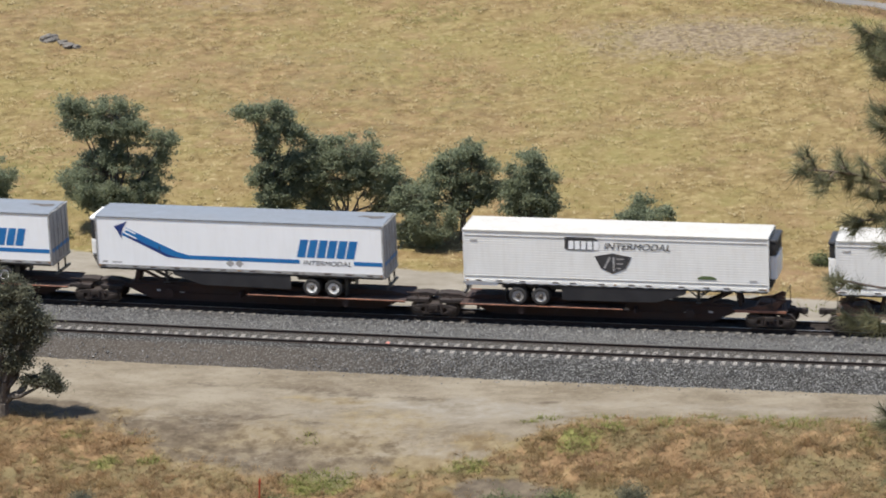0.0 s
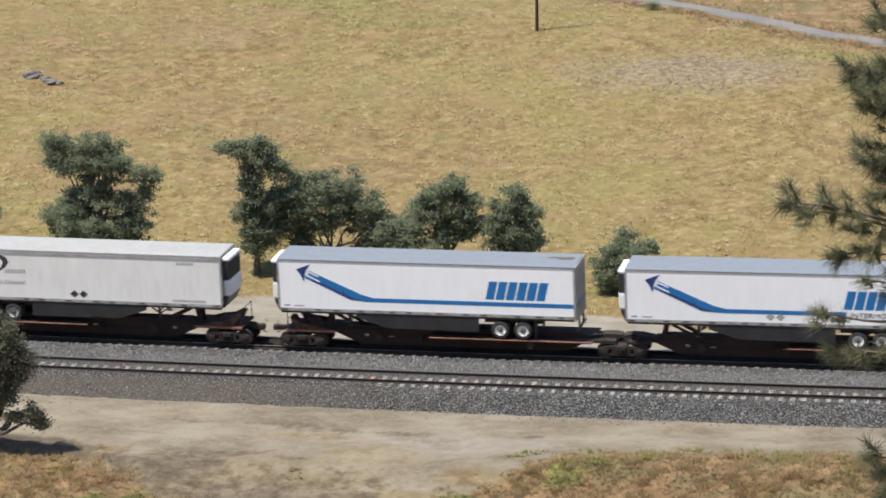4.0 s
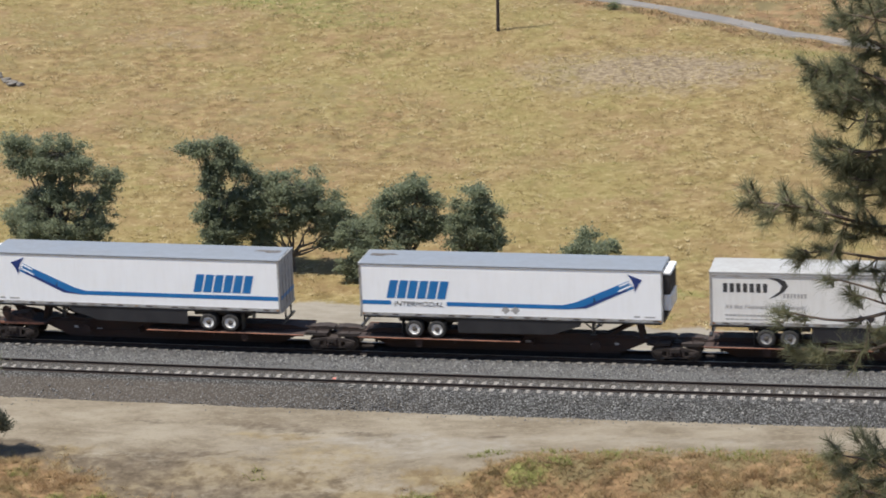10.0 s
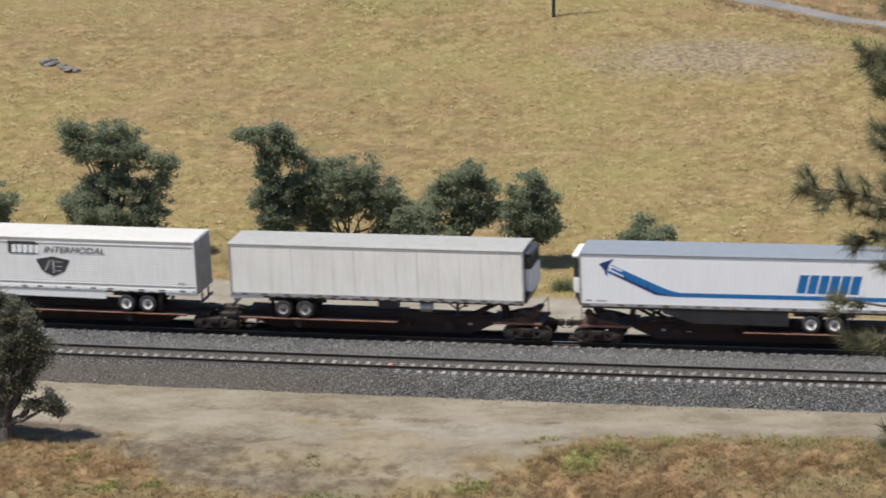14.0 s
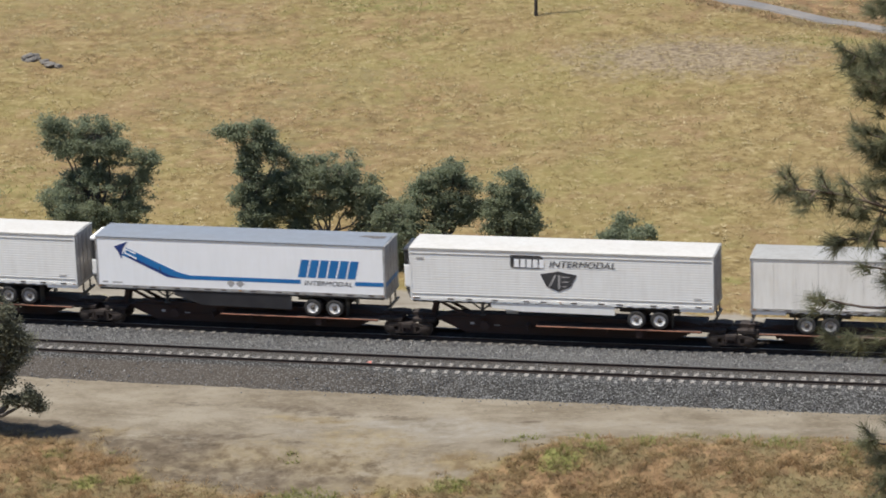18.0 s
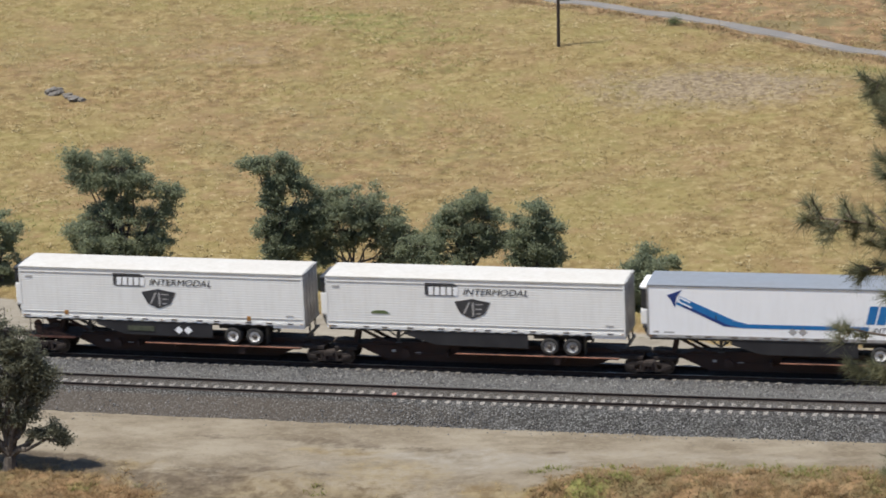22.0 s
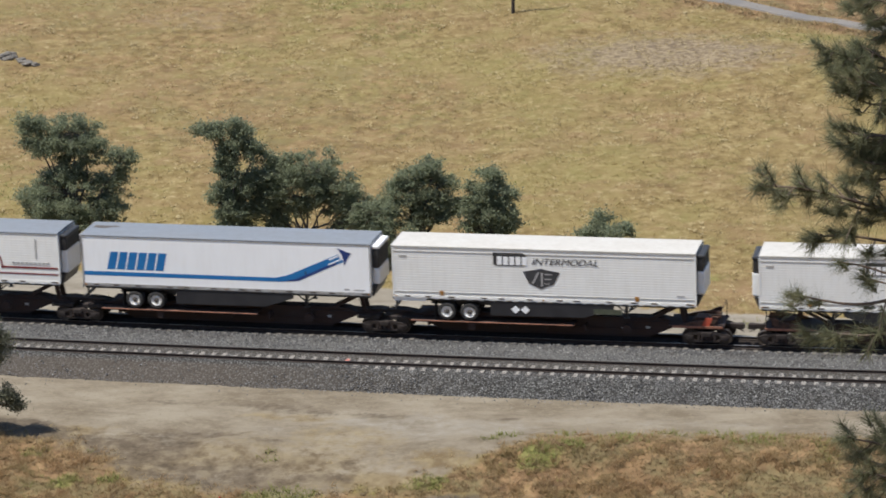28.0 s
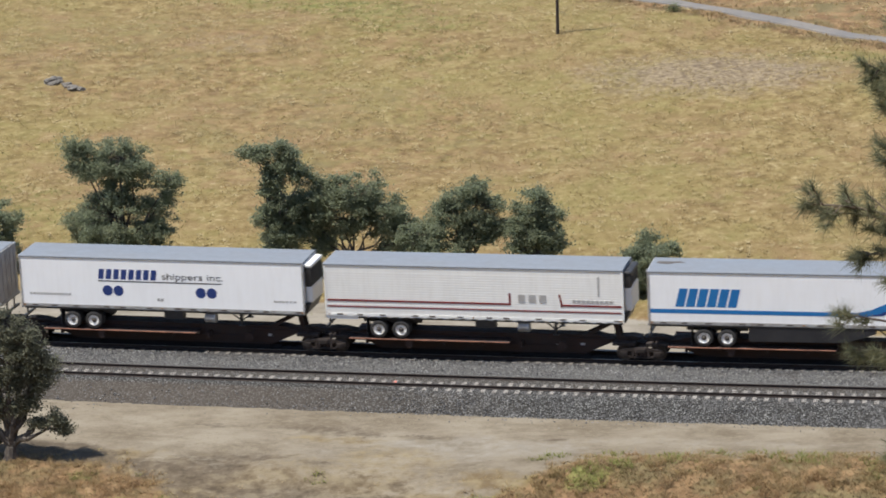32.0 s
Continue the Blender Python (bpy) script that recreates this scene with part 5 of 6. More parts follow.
def make_pole(u, v):
    th = empty("utility_pole", "dark tarred wooden utility pole in dry grass", "pole")
    bm = B()
    for i in range(4):
        rod(bm, (0, 0, -0.4 + i * 2.6), (0, 0, -0.4 + (i + 1) * 2.6), .125 - i * .01, .115 - i * .01, 12)
    part("shaft", bm, M_POLE, th)
    bm = B()
    box(bm, -1.2, 1.2, -.06, .06, 9.2, 9.32, .01)
    part("crossarm", bm, M_POLE, th)
    for x in (-1.0, 0.5, 1.0):
        bm = B()
        rod(bm, (x, 0, 9.32), (x, 0, 9.5), .04, .03, 8)
        part("insulator", bm, M_RAILTRIM, th)
    th.matrix_basis = pose(*at_line(u, v), 0, 0, 25)


make_pole(-9.7, 65.1)


def rock(u, v, sx, sy, sz, seed):
    bm = B()
    bmesh.ops.create_icosphere(bm, subdivisions=3, radius=1.0)
    for q in bm.verts:
        n = noise.noise(q.co * 1.3 + Vector((seed, 0, 0))) * .45 + noise.noise(q.co * 3.1 + Vector((0, seed, 0))) * .18
        q.co *= 1 + n
        q.co = Vector((q.co.x * sx, q.co.y * sy, q.co.z * sz))
    ob = new("boulder", finish(bm, "boulder", M_ROCK))
    x, y, z = at_line(u, v)
    ob.matrix_basis = pose(x, y, z + sz * .25, 0, 0, seed * 40)
    return tagged(ob, "grey weathered boulder in dry grass", "rock", "boulders on the hillside")


rock(-44.7, 51.0, .72, .5, .36, 1)
rock(-43.5, 50.7, .4, .35, .22, 2)
rock(-42.7, 50.0, .55, .4, .26, 3)
rock(-42.0, 49.8, .3, .3, .2, 4)

# ---- trees ----
def leaf_cloud(lobes, count, size, rng, depth=1.0):
    """Leaf quads in flat sprays round the twig ends of uneven lobes (x, z, rx, rz); returns corners and twig ends by lobe."""
    twigs, spray = [], []
    for x, z, rx, rz in lobes:
        n = int(8 + 20 * rx * rz)
        e = rng.normal(size=(n, 3))
        e /= np.linalg.norm(e, axis=1)[:, None]
        e *= (.35 + .65 * rng.uniform(size=(n, 1)) ** .5) * rng.uniform(.8, 1.14, (n, 1))
        ry = (rx + rz) / 2 * depth
        e *= np.array([max(.3, rx - .04), max(.3, ry - .1), max(.22, rz - .06)])
        e += np.array([x, 0, z])
        twigs.append(e)
        spray.append(np.concatenate([e, rng.uniform(.18, .46, (n, 1)) * rng.uniform(.7, 1.5, (n, 3)) * np.array([1.15, 1.0, .75])], 1))
    spray = np.concatenate(spray)
    share = spray[:, 3] * spray[:, 5]
    pick = rng.choice(len(spray), count, p=share / share.sum())
    S = spray[pick]
    d = rng.normal(size=(count, 3))
    d /= np.linalg.norm(d, axis=1)[:, None]
    d *= rng.uniform(size=(count, 1)) ** .6 * np.where(rng.uniform(size=(count, 1)) < .2, 1.7, 1.0)
    c = S[:, :3] + d * S[:, 3:]
    # leaves lie roughly level, so that the tops of the sprays catch the light
    a = rng.normal(size=(count, 3))
    a[:, 2] *= .45
    a /= np.linalg.norm(a, axis=1)[:, None]
    w = rng.normal(size=(count, 3)) * np.array([.8, .8, .7]) + np.array([0, -.25, .45])
    b = np.cross(a, w)
    b /= np.linalg.norm(b, axis=1)[:, None]
    s = size * rng.uniform(.6, 1.5, (count, 1))
    v = np.stack([c - a * s, c + b * s * .6, c + a * s, c - b * s * .6], 1).reshape(-1, 3)
    return v, twigs


def oak(u, v, lobes, seed, count=7000, size=.115, label="dark grey-green oak tree with rounded crown beside dirt road", trunk=.2, depth=1.0, group="oaks along the dirt road", mat=None, name="oak_tree", cat="tree"):
    rng = np.random.RandomState(seed)
    th = empty(name, label, cat, group)
    vs, twigs = leaf_cloud(lobes, int(count * 4.2), size * .5, rng, depth)
    ends = [(lx, lz) for lx, lz, _, _ in lobes]
    low = min(z for _, z in ends)
    fork = Vector((rng.uniform(-.1, .1), 0, max(.25, low * .55)))
    bm = B()
    rod(bm, (0, 0, -.5), (0, 0, .05), trunk * 1.5, trunk * 1.15, 10)
    rod(bm, (0, 0, .0), fork, trunk * 1.15, trunk * .8, 10)
    part("trunk", bm, M_BARK, th)
    for (lx, lz), tw in zip(ends, twigs):
        bm = B()
        p, r = fork.copy(), trunk * .62
        goal = Vector((lx, rng.uniform(-.3, .3), lz + .1))
        knots = [fork]
        for k in range(5):
            q = fork.lerp(goal, (k + 1) / 5) + Vector((rng.uniform(-.2, .2), rng.uniform(-.2, .2), rng.uniform(-.05, .16))) * (k < 4)
            rod(bm, p, q, r, r * .74, 7)
            p, r = q, r * .74
            knots.append(q)
        for e in tw:
            e = Vector(e)
            k = min(knots[2:], key=lambda q: (q - e).length_squared)
            mid = k.lerp(e, .5) + Vector((rng.uniform(-.12, .12), rng.uniform(-.12, .12), rng.uniform(-.1, .05)))
            rod(bm, k, mid, .3 * r + .012, .2 * r + .009, 4)
            rod(bm, mid, e, .2 * r + .009, .008, 4)
        part("limb", bm, M_BARK, th)
    me = bpy.data.meshes.new("crown")
    me.from_pydata(vs.tolist(), [], np.arange(len(vs)).reshape(-1, 4).tolist())
    me.materials.append(mat or M_OAK)
    cr = new("crown", me)
    cr.parent = th
    x, y, z = at_line(u, v)
    th.matrix_basis = pose(x, y, z, 0, 0, -math.degrees(TH + CURV * u))
    return th


oak(-24.7, 14, [(-2.61, 6.98, 0.95, 1.15), (-1.96, 6.03, 0.74, 0.74), (-0.04, 7.10, 1.76, 1.30), (-0.94, 6.43, 0.99, 0.86), (0.99, 6.42, 1.12, 0.99), (-0.04, 5.25, 1.21, 0.60), (2.87, 5.75, 1.17, 0.73), (2.59, 4.49, 0.36, 0.67), (-0.40, 3.30, 3.35, 1.80), (-2.06, 2.80, 1.58, 1.23), (1.88, 2.68, 1.14, 1.07), (-0.35, 2.11, 3.28, 1.00), (-0.30, 4.60, 1.30, 0.60)], 21, 19000)
oak(-15.1, 14, [(-1.07, 7.57, 1.10, 0.68), (0.31, 7.29, 1.25, 1.09), (1.32, 6.48, 0.92, 0.62), (0.04, 6.04, 1.02, 0.79), (-0.25, 4.77, 0.95, 1.01), (-0.57, 3.68, 1.00, 0.75), (0.07, 2.73, 1.14, 0.98), (0.07, 1.83, 0.85, 0.85)], 22, 9000, label="tall narrow dark oak tree beside dirt road")
oak(-10.8, 15, [(.3, 5.0, 2.0, 1.2), (-1.3, 4.8, 1.8, 1.15), (-2.6, 4.1, 1.9, 1.3), (-3.6, 3.1, 1.7, 1.3), (1.7, 4.1, 1.7, 1.1), (2.8, 3.0, 1.4, .9), (-.4, 3.8, 2.6, 1.1), (-4.1, 2.1, 1.3, .9), (-2.2, 2.6, 1.5, .8), (3.6, 2.3, .9, .6), (-.4, 2.6, 1.2, .5), (1.5, 2.9, 1.6, .6), (-1.9, 1.7, 1.3, .6), (2.4, 1.8, 1.0, .5)], 23, 19000, trunk=.14, label="broad rounded oak tree with grey-green crown beside dirt road")
oak(-6.0, 13.5, [(-.5, 2.9, 1.4, 1.0), (.5, 1.6, 1.7, 1.4), (-.5, .8, 1.3, .8)], 24, 5500, label="low bushy oak beside the dirt road", trunk=.12)
oak(-3.8, 15, [(.5, 5.2, 1.1, .9), (-.5, 4.5, 1.3, .9), (1.0, 4.2, 1.3, 1.0), (-1.1, 3.6, 1.3, .9), (.3, 3.2, 1.6, .9), (-.3, 2.3, 1.2, .6), (1.3, 2.6, .9, .6), (2.0, 3.1, .8, .45), (-2.0, 2.8, .8, .55)], 25, 7500, label="oak tree with bare lower trunk beside dirt road")
oak(.2, 14.5, [(.2, 4.9, .7, .8), (-.5, 3.9, 1.0, .8), (.9, 3.9, .9, .7), (.5, 3.0, 1.3, .8), (-.9, 2.8, .9, .7), (1.2, 2.4, .8, .6), (-.1, 2.0, 1.4, .8)], 26, 7000)
oak(7.2, 13, [(.2, 2.5, 1.6, .95), (-.1, 1.4, 1.9, 1.3), (-1.1, .8, 1.2, .8)], 27, 5500, label="low rounded oak shrub beside the dirt road", trunk=.12)
oak(-32.7, 14, [(.1, 2.9, 1.3, 1.3), (-.4, 1.3, 1.7, 1.2)], 28, 4000, label="small oak tree beside the dirt road", trunk=.12)
oak(-19.4, -17.3, [(-.2, 6.7, 1.9, 1.2), (1.1, 6.0, 1.4, 1.1), (1.9, 4.9, 1.1, .9), (.3, 5.1, 1.7, 1.1), (-2.0, 6.1, 1.9, 1.6), (-2.4, 3.8, 1.7, 1.3), (-.5, 3.9, 1.5, .9), (2.4, 2.3, .65, .5), (1.6, 2.0, .5, .3), (2.8, 1.7, .4, .35), (1.1, 3.0, .8, .4), (-1.7, 2.3, 1.1, .9), (1.2, 4.0, 1.0, .6), (-.2, 2.7, 1.2, .5), (-1.3, 1.2, .8, .7)], 29, 18000, .105,
    "ragged oak tree with open crown on bare dirt", .34, .6, group="oak by the tracks", mat=M_OAKNEAR)

# small shrubs by the far road and in the foreground
def shrub(u, v, r, h, seed, label="small green shrub in dry grass", count=500, mat=None):
    return oak(u, v, [(0, h * .5, r * .7, h * .5), (r * .55, h * .35, r * .6, h * .4), (-r * .6, h * .3, r * .5, h * .35)], seed, count, .07, label, .04, 1.0, "shrubs", mat or M_BUSH, "shrub", "shrub")


for i, (u, v, r, h) in enumerate([(-16.6, 12.4, .8, .9), (3.0, 10.4, .6, .7), (-28, 12.6, .7, .7), (17.5, 12.8, .7, .8)]):
    shrub(u, v, r, h, 40 + i)
for i, (u, v, r, h) in enumerate([(-12.2, -25.9, .45, .7), (-3.0, -25.4, .4, .5), (7.4, -24.2, 1.2, .9), (9.9, -24.0, .9, .9), (13.2, -23.0, .8, 1.2)]):
    shrub(u, v, r, h, 60 + i, "dark green leafy shrub on weedy bank", 700, M_OAKNEAR if i in (0, 4) else None)
for i, (u, v) in enumerate([(-2, 71.6), (-13, 81.0)]):
    shrub(u, v, .45, .7, 80 + i, "grey-green roadside bush far off", 250)


def stake(u, v):
    th = empty("survey_stake", "orange-painted survey stake on weedy bank", "stake")
    bm = B()
    prism(bm, [(-.04, -.2), (.04, -.2), (.04, 1.0), (0, 1.06), (-.04, 1.0)], -.02, .02)
    part("stake_body", bm, M_STAKE, th)
    bm = B()
    box(bm, -.05, .05, -.03, .03, .8, .95)
    part("ribbon", bm, M_STAKE, th)
    th.matrix_basis = pose(*at_line(u, v), 0, 3, 10)


stake(-4.0, -24.6)


# ---- grass, weeds and loose stone ----
def blades(name, label, material, n, area, keep, height, width, seed, cat="grass", lean=1.1, per=4):
    """Tufts of thin blades on the ground; keep(u, v, rng): share that stays."""
    rng = np.random.RandomState(seed)
    u = rng.uniform(area[0], area[1], n)
    v = rng.uniform(area[2], area[3], n)
    k = rng.uniform(size=n) < keep(u, v)
    u, v = u[k], v[k]
    h, a = TH + CURV * u, TH + CURV * u / 2
    x = u * np.cos(a) + (v + 1.3) * np.sin(h)
    y = DIST - u * np.sin(a) + (v + 1.3) * np.cos(h)
    z = ground_height(x, y) - .03
    m = len(x)
    base = np.repeat(np.stack([x, y, z], -1), per, 0) + np.concatenate([rng.uniform(-.12, .12, (m * per, 2)), np.zeros((m * per, 1))], 1)
    tall = height * rng.uniform(.45, 1.3, m).repeat(per)[:, None] * rng.uniform(.6, 1.2, (m * per, 1))
    ang = rng.uniform(0, 6.28, m * per)
    bow = lean * rng.uniform(.45, 1.1, m * per)
    way = np.stack([np.cos(ang), np.sin(ang)], -1)
    twist = ang + 1.5708 + rng.normal(size=m * per) * .35
    side = np.stack([np.cos(twist), np.sin(twist), 0 * ang], -1) * width
    top = base + np.concatenate([way * bow[:, None] * tall, tall], 1)
    vs = np.stack([base - side, base + side, top], 1).reshape(-1, 3)
    me = bpy.data.meshes.new(name)
    me.vertices.add(len(vs))
    me.vertices.foreach_set("co", vs.ravel())
    f = len(vs) // 3
    me.loops.add(f * 3)
    me.loops.foreach_set("vertex_index", np.arange(f * 3))
    me.polygons.add(f)
    me.polygons.foreach_set("loop_start", np.arange(f) * 3)
    me.update(calc_edges=True)
    me.materials.append(material)
    return tagged(new(name, me), label, cat, kind="stuff")


def zone_of(i):
    def f(u, v):
        return np.clip(zones(u, v, u, v)[i], 0, 1)
    return f


def dry(u, v):
    s, g, r, lt = zones(u, v, u, v)
    return np.clip(1 - 1.1 * s, 0, 1) * (1 - .6 * lt) * (.25 + .75 * np.clip(.5 + .8 * bumps(u, v, 4.0, 31) + .6 * bumps(u, v, 11.0, 32), 0, 1))


blades("dry_grass", "pale golden dry grass tufts on hillside", M_STRAW, 85000, (-62, 32, 6.5, 84), dry, .13, .026, 1, lean=2.1)
blades("hill_weeds", "greenish grass streaks on dry hillside", M_WEED, 30000, (-62, 32, 6.5, 84), lambda u, v: .8 * zone_of(1)(u, v) + .010, .24, .022, 2, lean=1.1)
blades("bleached_grass", "bleached straw flecks in the dry grass", M_FLECK, 60000, (-62, 32, 6.5, 84), lambda u, v: dry(u, v) * np.clip(-.15 + 1.3 * bumps(u, v, 1.3, 41) + .9 * bumps(u, v, 6.0, 42), 0, 1), .12, .042, 12, lean=2.6, per=7)
blades("roadside_weeds", "rust-brown dry weeds along the far road", M_RUSTGRASS, 60000, (-62, 32, 52, 84), lambda u, v: .8 * np.exp(-((v - 74.6 + .55 * (u + 6)) / .75) ** 2) + .35 * np.exp(-((v - 78.2 + .55 * (u + 6)) / .7) ** 2), .26, .022, 15, per=6, lean=1.1)
blades("rusty_weeds", "rust-brown dry weeds on foreground bank", M_RUSTGRASS, 70000, (-30, 32, -30, -10), lambda u, v: zone_of(2)(u, v) ** 1.2 * (.35 + .65 * np.clip(.45 + 1.3 * bumps(u, v, 2.2, 33), 0, 1)), .13, .022, 3, per=9, lean=1.7)
blades("weed_clumps", "orange-brown dead weed clumps on foreground bank", M_CLUMP, 60000, (-30, 32, -30, -11), lambda u, v: zone_of(2)(u, v) ** 2 * (1 - zone_of(1)(u, v)) * np.clip(1.4 * bumps(u, v, 1.9, 71) + 1.1 * bumps(u, v, 5.5, 72) - .1, 0, 1), .27, .018, 13, per=8, lean=1.4)
blades("straw_weeds", "straw-coloured grass among foreground weeds", M_STRAW, 22000, (-30, 32, -30, -11), lambda u, v: (.05 + .45 * np.clip(bumps(u, v, 3.5, 34), 0, 1)) * np.clip(1.0 - zone_of(0)(u, v) + 1.6 * np.clip(stains(u, v)[1] - .5, 0, 1), 0, 1), .13, .02, 4, per=6, lean=1.5)
blades("green_weeds", "fresh green weeds on foreground bank", M_WEED, 30000, (-30, 32, -30, -11), lambda u, v: zone_of(1)(u, v) ** 1.2 * .95 + .012 * (1 - zone_of(0)(u, v)), .24, .024, 5, per=7, lean=1.5)
blades("verge_weeds", "straggling weeds beside dirt road", M_WEED, 1600, (-40, 30, 3.9, 5.6), lambda u, v: .25 * np.ones_like(u), .22, .025, 6)


def make_stones_loose():
    rng = np.random.RandomState(9)
    n = 78000
    u, v = rng.uniform(-30, 32, n), rng.uniform(-9.6, 1.4, n)
    keep = (np.abs(np.abs(v + 4.93) - .75) > .09) & (np.abs(v - .2) > 1.3)
    keep &= np.abs(np.abs(v) - .75) > .09
    keep &= (v > -6.2) | (rng.uniform(size=n) < np.interp(u, [-8, 8], [.12, 1.0]))
    keep &= (v > -8.1) | (rng.uniform(size=n) < np.interp(v, [-9.6, -8.6, -8.1], [.01, .06, .5]))
    u, v = u[keep], v[keep]
    z = np.interp(v, [-9.6, -8.5, -8.25, -7.95, -7.4, -6.9, -6.5, -6.2, -3.6, -3.0, -2.5, -2.0, -1.5, 2], [-.86, -.86, -.92, -.90, -.70, -.45, -.26, -.20, -.20, -.24, -.26, -.24, -.20, -.20])
    h, a = TH + CURV * u, TH + CURV * u / 2
    c = np.stack([u * np.cos(a) + (v + 1.3) * np.sin(h), DIST - u * np.sin(a) + (v + 1.3) * np.cos(h), z + GRADE * u], -1)
    m = len(c)
    o = np.array([(1, 0, 0), (0, 1, 0), (-1, 0, 0), (0, -1, 0), (0, 0, 1)], float)
    s = rng.uniform(.026, .070, (m, 1, 1)) * np.where(rng.uniform(size=(m, 1, 1)) < .06, 1.5, 1.0) * rng.uniform(.6, 1.3, (m, 5, 3))
    t = rng.uniform(0, 6.28, m)
    R = np.zeros((m, 3, 3))
    R[:, 0, 0], R[:, 0, 1], R[:, 1, 0], R[:, 1, 1], R[:, 2, 2] = np.cos(t), -np.sin(t), np.sin(t), np.cos(t), 1
    vs = (c[:, None, :] + np.einsum("mij,mkj->mki", R, o[None] * s)).reshape(-1, 3)
    f = np.array([(0, 1, 4), (1, 2, 4), (2, 3, 4), (3, 0, 4)])
    fs = (f[None] + (np.arange(m) * 5)[:, None, None]).reshape(-1, 3)
    me = bpy.data.meshes.new("ballast_stones")
    me.from_pydata(vs.tolist(), [], fs.tolist())
    me.materials.append(M_STONES)
    tagged(new("ballast_stones", me), "loose grey crushed stones on the ballast", "stones", kind="stuff")


make_stones_loose()


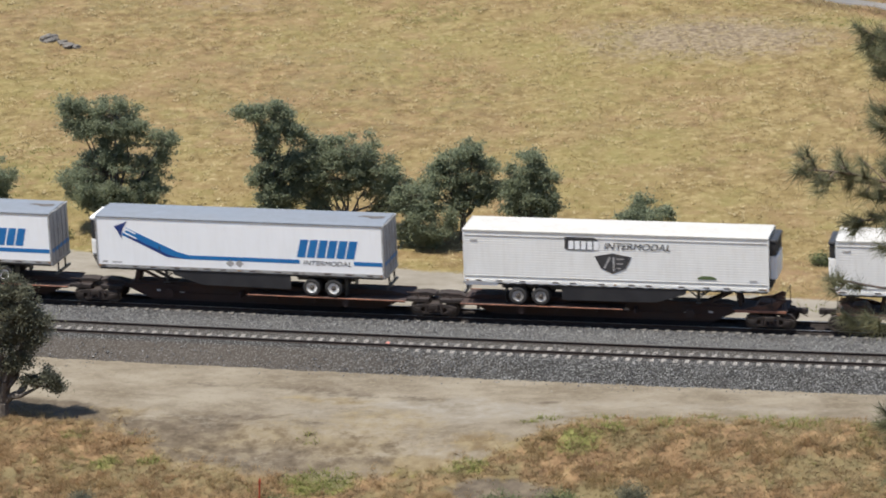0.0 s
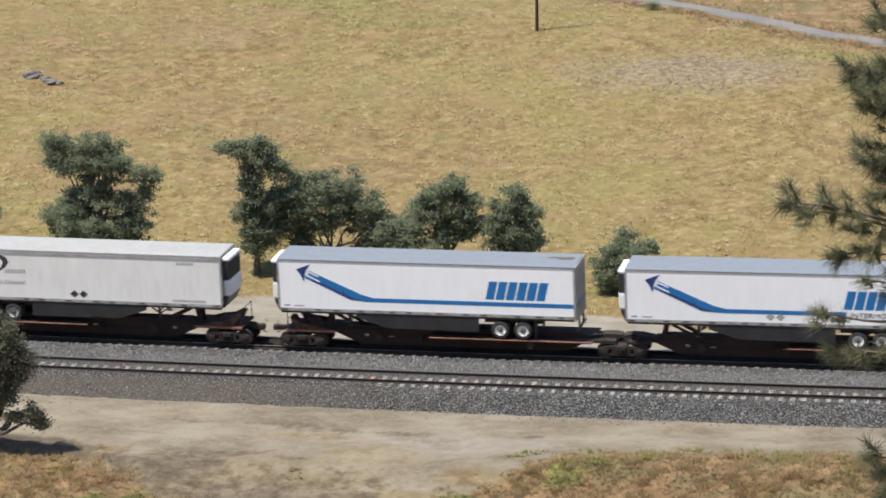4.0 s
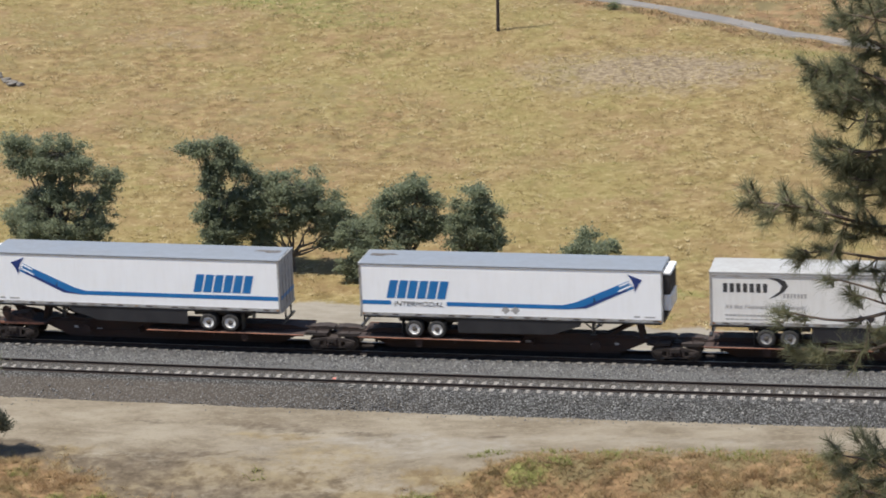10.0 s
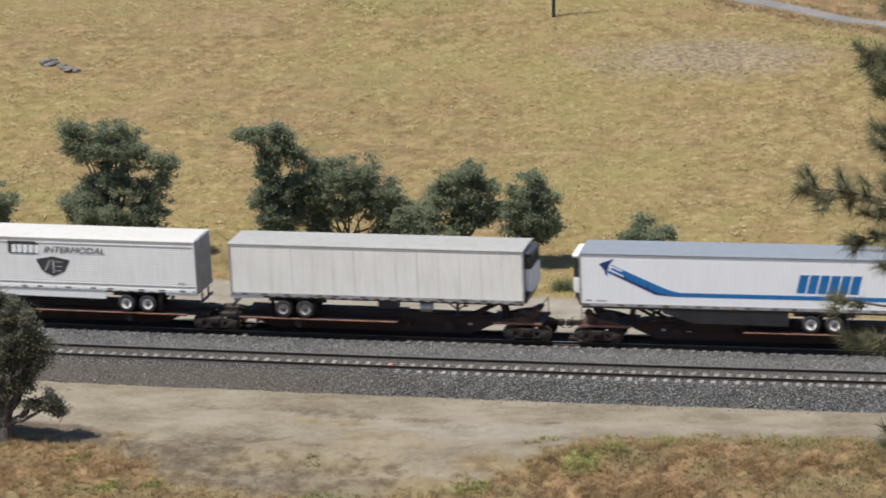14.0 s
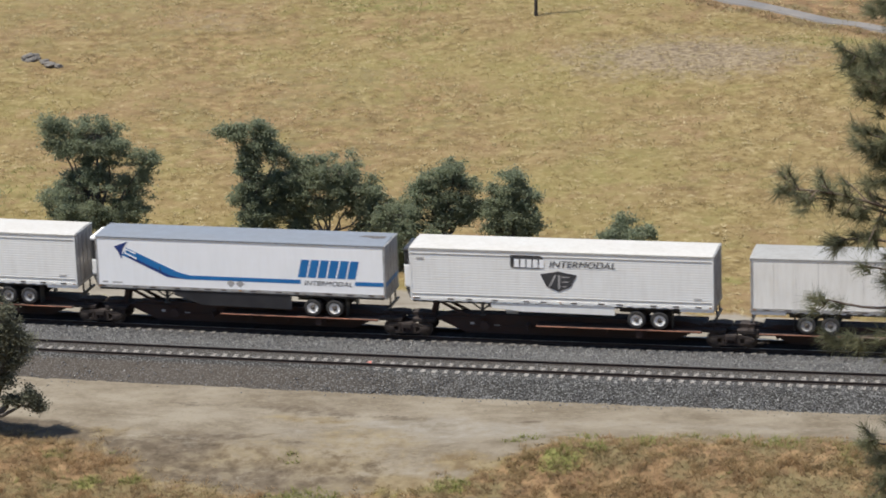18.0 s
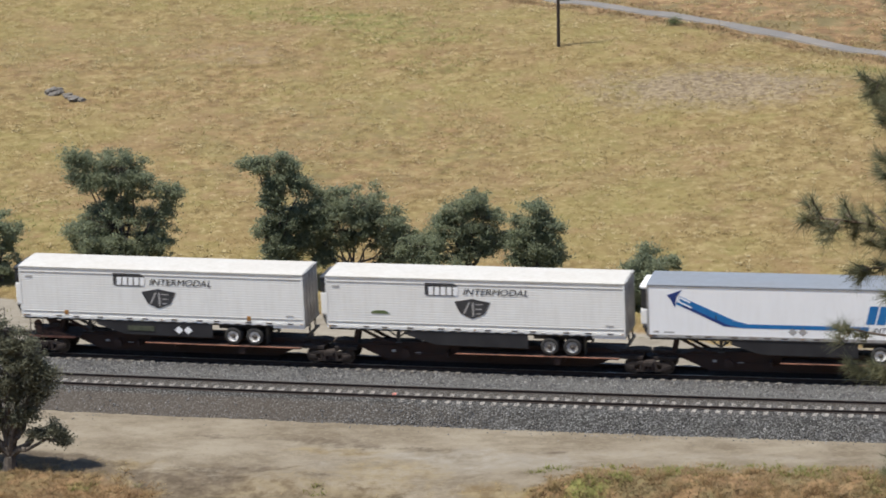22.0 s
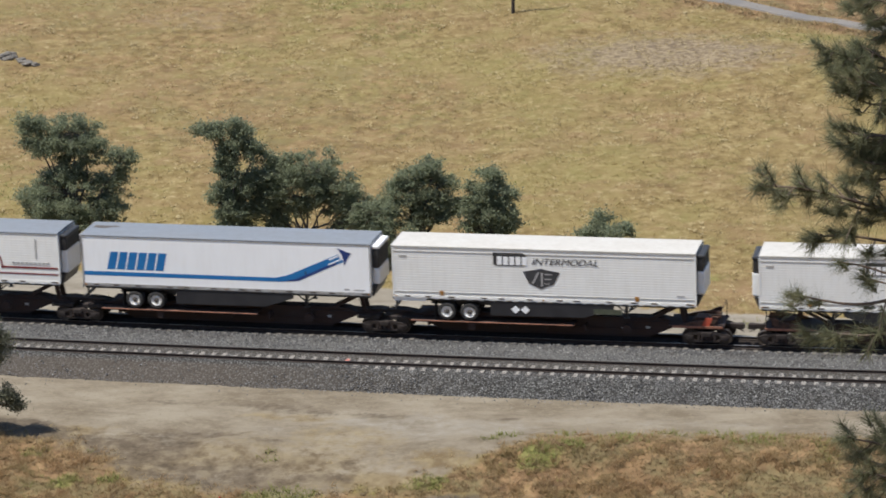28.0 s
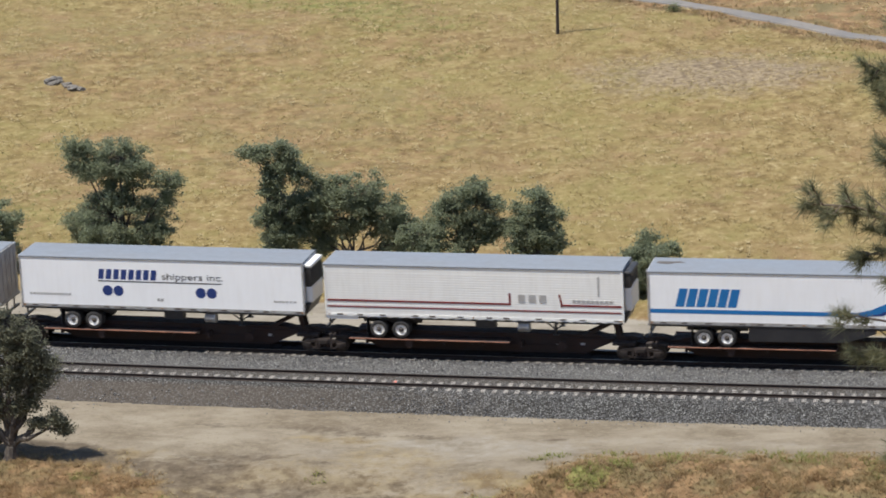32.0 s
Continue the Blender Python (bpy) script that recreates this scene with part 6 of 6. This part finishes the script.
# ---- pine near the lens ----
def make_pine():
    rng = np.random.RandomState(5)
    th = empty("pine_tree", "tall long-needled pine tree on the near slope", "tree")
    px, py = 4.75, 24.4
    z0 = gz(px, py)
    bm = B()
    top, n = 54.5, 10
    for i in range(n):
        a, b = i / n, (i + 1) / n
        rod(bm, (px + .05 * math.sin(i), py, z0 - .4 + a * (top - z0)), (px + .05 * math.sin(i + 1), py, z0 - .4 + b * (top - z0)), .22 * (1 - a) + .02, .22 * (1 - b) + .02, 10)
    part("trunk", bm, M_PINEBARK, th)
    tufts = []

    def branch(start, tip, sag, twig, fill=.45, gap=.12, bare=.12):
        start, tip = Vector(start), Vector(tip)
        bm = B()
        line, k = [], max(8, int((tip - start).length / gap))
        side = (tip - start).normalized().cross(Vector((0, 0, 1))).normalized()
        for i in range(k + 1):
            s = i / k
            p = start.lerp(tip, s) + Vector((0, 0, -sag * 4 * s * (1 - s) + .05 * math.sin(s * 9 + start.z * 3))) + side * .06 * math.sin(s * 7)
            line.append(p)
        r0 = .006 + .006 * (tip - start).length
        for i in range(k):
            s = i / k
            rod(bm, line[i], line[i + 1], r0 * (1 - s) + .006, r0 * (1 - s - 1 / k) + .006, 6)
            if s > 1 - fill - .25 * rng.uniform():
                way = (line[i + 1] - line[i]).normalized()
                for sgn in (-1, 1):
                    if rng.uniform() < bare:
                        continue
                    ln = twig * rng.uniform(.5, 1.15) * (1.15 - .5 * s)
                    e = line[i] + (way * .55 + side * sgn * rng.uniform(.3, .8) + Vector((0, 0, rng.uniform(-1.0, .9)))) * ln
                    mid = line[i].lerp(e, .5) + Vector((0, 0, -.05 * ln + rng.uniform(-.04, .04)))
                    rod(bm, line[i], mid, .007, .0055, 5)
                    rod(bm, mid, e, .0055, .004, 5)
                    up = (e - mid).normalized()
                    tufts.append((e, (up + Vector((0, 0, .35))).normalized()))
                    if rng.uniform() < .9 - bare:
                        tufts.append((mid, (up + Vector((rng.uniform(-.5, .5), rng.uniform(-.5, .5), .2))).normalized()))
                    if rng.uniform() < .9 - bare:
                        f = mid + Vector((rng.uniform(-1, 1), rng.uniform(-1, 1), rng.uniform(-.8, .6))) * ln * .45
                        rod(bm, mid, f, .005, .004, 5)
                        tufts.append((f, ((f - mid).normalized() + Vector((0, 0, .3))).normalized()))
        tufts.append((line[-1], (line[-1] - line[-2]).normalized()))
        tufts.append((line[-1], ((line[-1] - line[-2]).normalized() + Vector((0, 0, .8))).normalized()))
        part("branch", bm, M_PINEBARK, th)

    for tip, root_z, sag, twig, fill in [
            ((2.53, 24.1, 48.55), 48.35, .10, .34, .5),
            ((2.70, 24.3, 48.42), 48.3, .10, .26, .35),
            ((2.90, 24.2, 48.08), 48.2, .04, .28, .7),
            ((2.76, 24.0, 47.70), 47.5, -.05, .24, .7),
            ((3.13, 24.0, 47.92), 47.8, .0, .26, .7),
            ((2.89, 24.2, 47.36), 47.35, -.10, .22, .55),
            ((3.02, 23.9, 47.44), 47.4, -.06, .22, .55),
            ((3.30, 24.0, 47.80), 47.7, .0, .26, .7),
            ((3.16, 24.0, 46.58), 46.2, .04, .32, .6),
            ((3.28, 24.3, 46.30), 46.0, .04, .36, .7),
            ((3.30, 23.9, 46.32), 46.0, .04, .36, .7),
            ((3.45, 24.2, 46.50), 46.2, .04, .36, .7),
            ((3.40, 24.1, 46.05), 45.8, .04, .38, .8),
            ((2.92, 24.0, 49.60), 49.65, .16, .26, .55),
            ((3.10, 24.3, 49.24), 49.29, .16, .34, .55),
            ((3.08, 24.0, 49.05), 49.10, .16, .34, .55),
            ((3.12, 24.2, 48.88), 48.93, .16, .34, .55),
            ((3.18, 24.0, 48.67), 48.72, .16, .34, .55),
            ((3.16, 24.2, 49.82), 49.87, .16, .36, .55),
            ((3.20, 23.9, 49.62), 49.67, .16, .36, .55),
            ((3.22, 24.4, 49.42), 49.47, .16, .36, .55),
            ((3.15, 23.8, 49.45), 49.50, .16, .34, .55),
            ((3.22, 24.2, 49.0), 49.05, .16, .36, .55),
            ((3.25, 24.0, 48.80), 48.85, .16, .36, .55),
            ((3.12, 24.1, 50.15), 50.2, .14, .34, .6),
            ((3.20, 23.9, 49.95), 50.1, .12, .34, .6),
            ((3.35, 24.3, 49.72), 49.8, .12, .36, .6),
            ((3.05, 24.2, 49.36), 49.5, .12, .30, .5),
            ((3.28, 24.2, 50.05), 50.10, .16, .38, .55),
            ((3.45, 23.9, 50.3), 50.35, .16, .42, .55)]:
        branch((px - .1, py, root_z), tip, sag, twig, fill, .12, .52 if 47.0 < tip[2] < 48.3 else .30 if 48.3 < tip[2] < 48.6 else .12 if tip[2] < 47.0 else .26)
    for i in range(40):
        a = rng.uniform(-1.5, 1.5)
        z = rng.uniform(44.5, 54)
        ln = (55.5 - z) * .22 + .5
        branch((px, py, z), (px + math.cos(a) * ln, py + math.sin(a) * ln, z + rng.uniform(-.2, .4)), .08, .36, .6, .2)
    vs = []
    for c, d in tufts:
        d = np.array(d)
        k = 78
        w = d * .7 + rng.normal(size=(k, 3)) * .48
        w /= np.linalg.norm(w, axis=1)[:, None]
        ln = rng.uniform(.10, .18, (k, 1))
        b = np.array(c) - d * rng.uniform(0, .10, (k, 1))
        s = np.cross(w, rng.normal(size=(k, 3)))
        s /= np.linalg.norm(s, axis=1)[:, None]
        s *= .0022
        tip = b + w * ln + np.array([0, 0, -.02])
        vs.append(np.stack([b - s, b + s, tip], 1).reshape(-1, 3))
    vs = np.concatenate(vs)
    me = bpy.data.meshes.new("needles")
    me.from_pydata(vs.tolist(), [], np.arange(len(vs)).reshape(-1, 3).tolist())
    me.materials.append(M_NEEDLE)
    ob = new("needles", me)
    ob.parent = th
    tagged(ob, "grey-green pine needle tufts", kind="stuff")


make_pine()

# ---- ties ----
def make_ties():
    bm = B()
    prism(bm, [(-.13, -.36), (.13, -.36), (.115, -.175), (-.115, -.175)], -1.3, 1.3)
    me = finish(bm, "tie", M_TIE)
    # ties under the train: its shade is in their colour between the rails
    shaded_tie = me.copy()
    shaded_tie.materials[0] = M_TIEDARK
    rng = np.random.RandomState(11)
    for tr, v0 in zip(tracks, TRACK_V):
        u, far = U0 + 1, B()
        while u < U1:
            du, dz, rot = rng.uniform(-.02, .02), rng.uniform(-.005, .004), rng.uniform(-.8, .8)
            m = line_pose(u + du, v0 + rng.uniform(-.03, .03), dz, rot)
            if -42 < u < 34:
                marked = v0 < -1 and abs(u + 3.05) < .3
                ob = new("tie", me if v0 < -1 else shaded_tie)
                ob.parent = tr
                ob.matrix_basis = m
                if marked:
                    bm = B()
                    box(bm, -.1, .1, -.45, .1, -.18, -.170)
                    part("paint_mark", bm, M_TIEPAINT, ob, "orange paint mark")
            else:
                pts = [(-.13, -.36), (.13, -.36), (.115, -.175), (-.115, -.175)]
                n0 = len(far.verts)
                prism(far, pts, -1.3, 1.3)
                far.verts.ensure_lookup_table()
                for q in far.verts[n0:]:
                    q.co = m @ q.co
            u += .61
        o = part("far_ties", far, M_TIE, tr)
        tagged(o, kind="stuff")


make_ties()
motions()
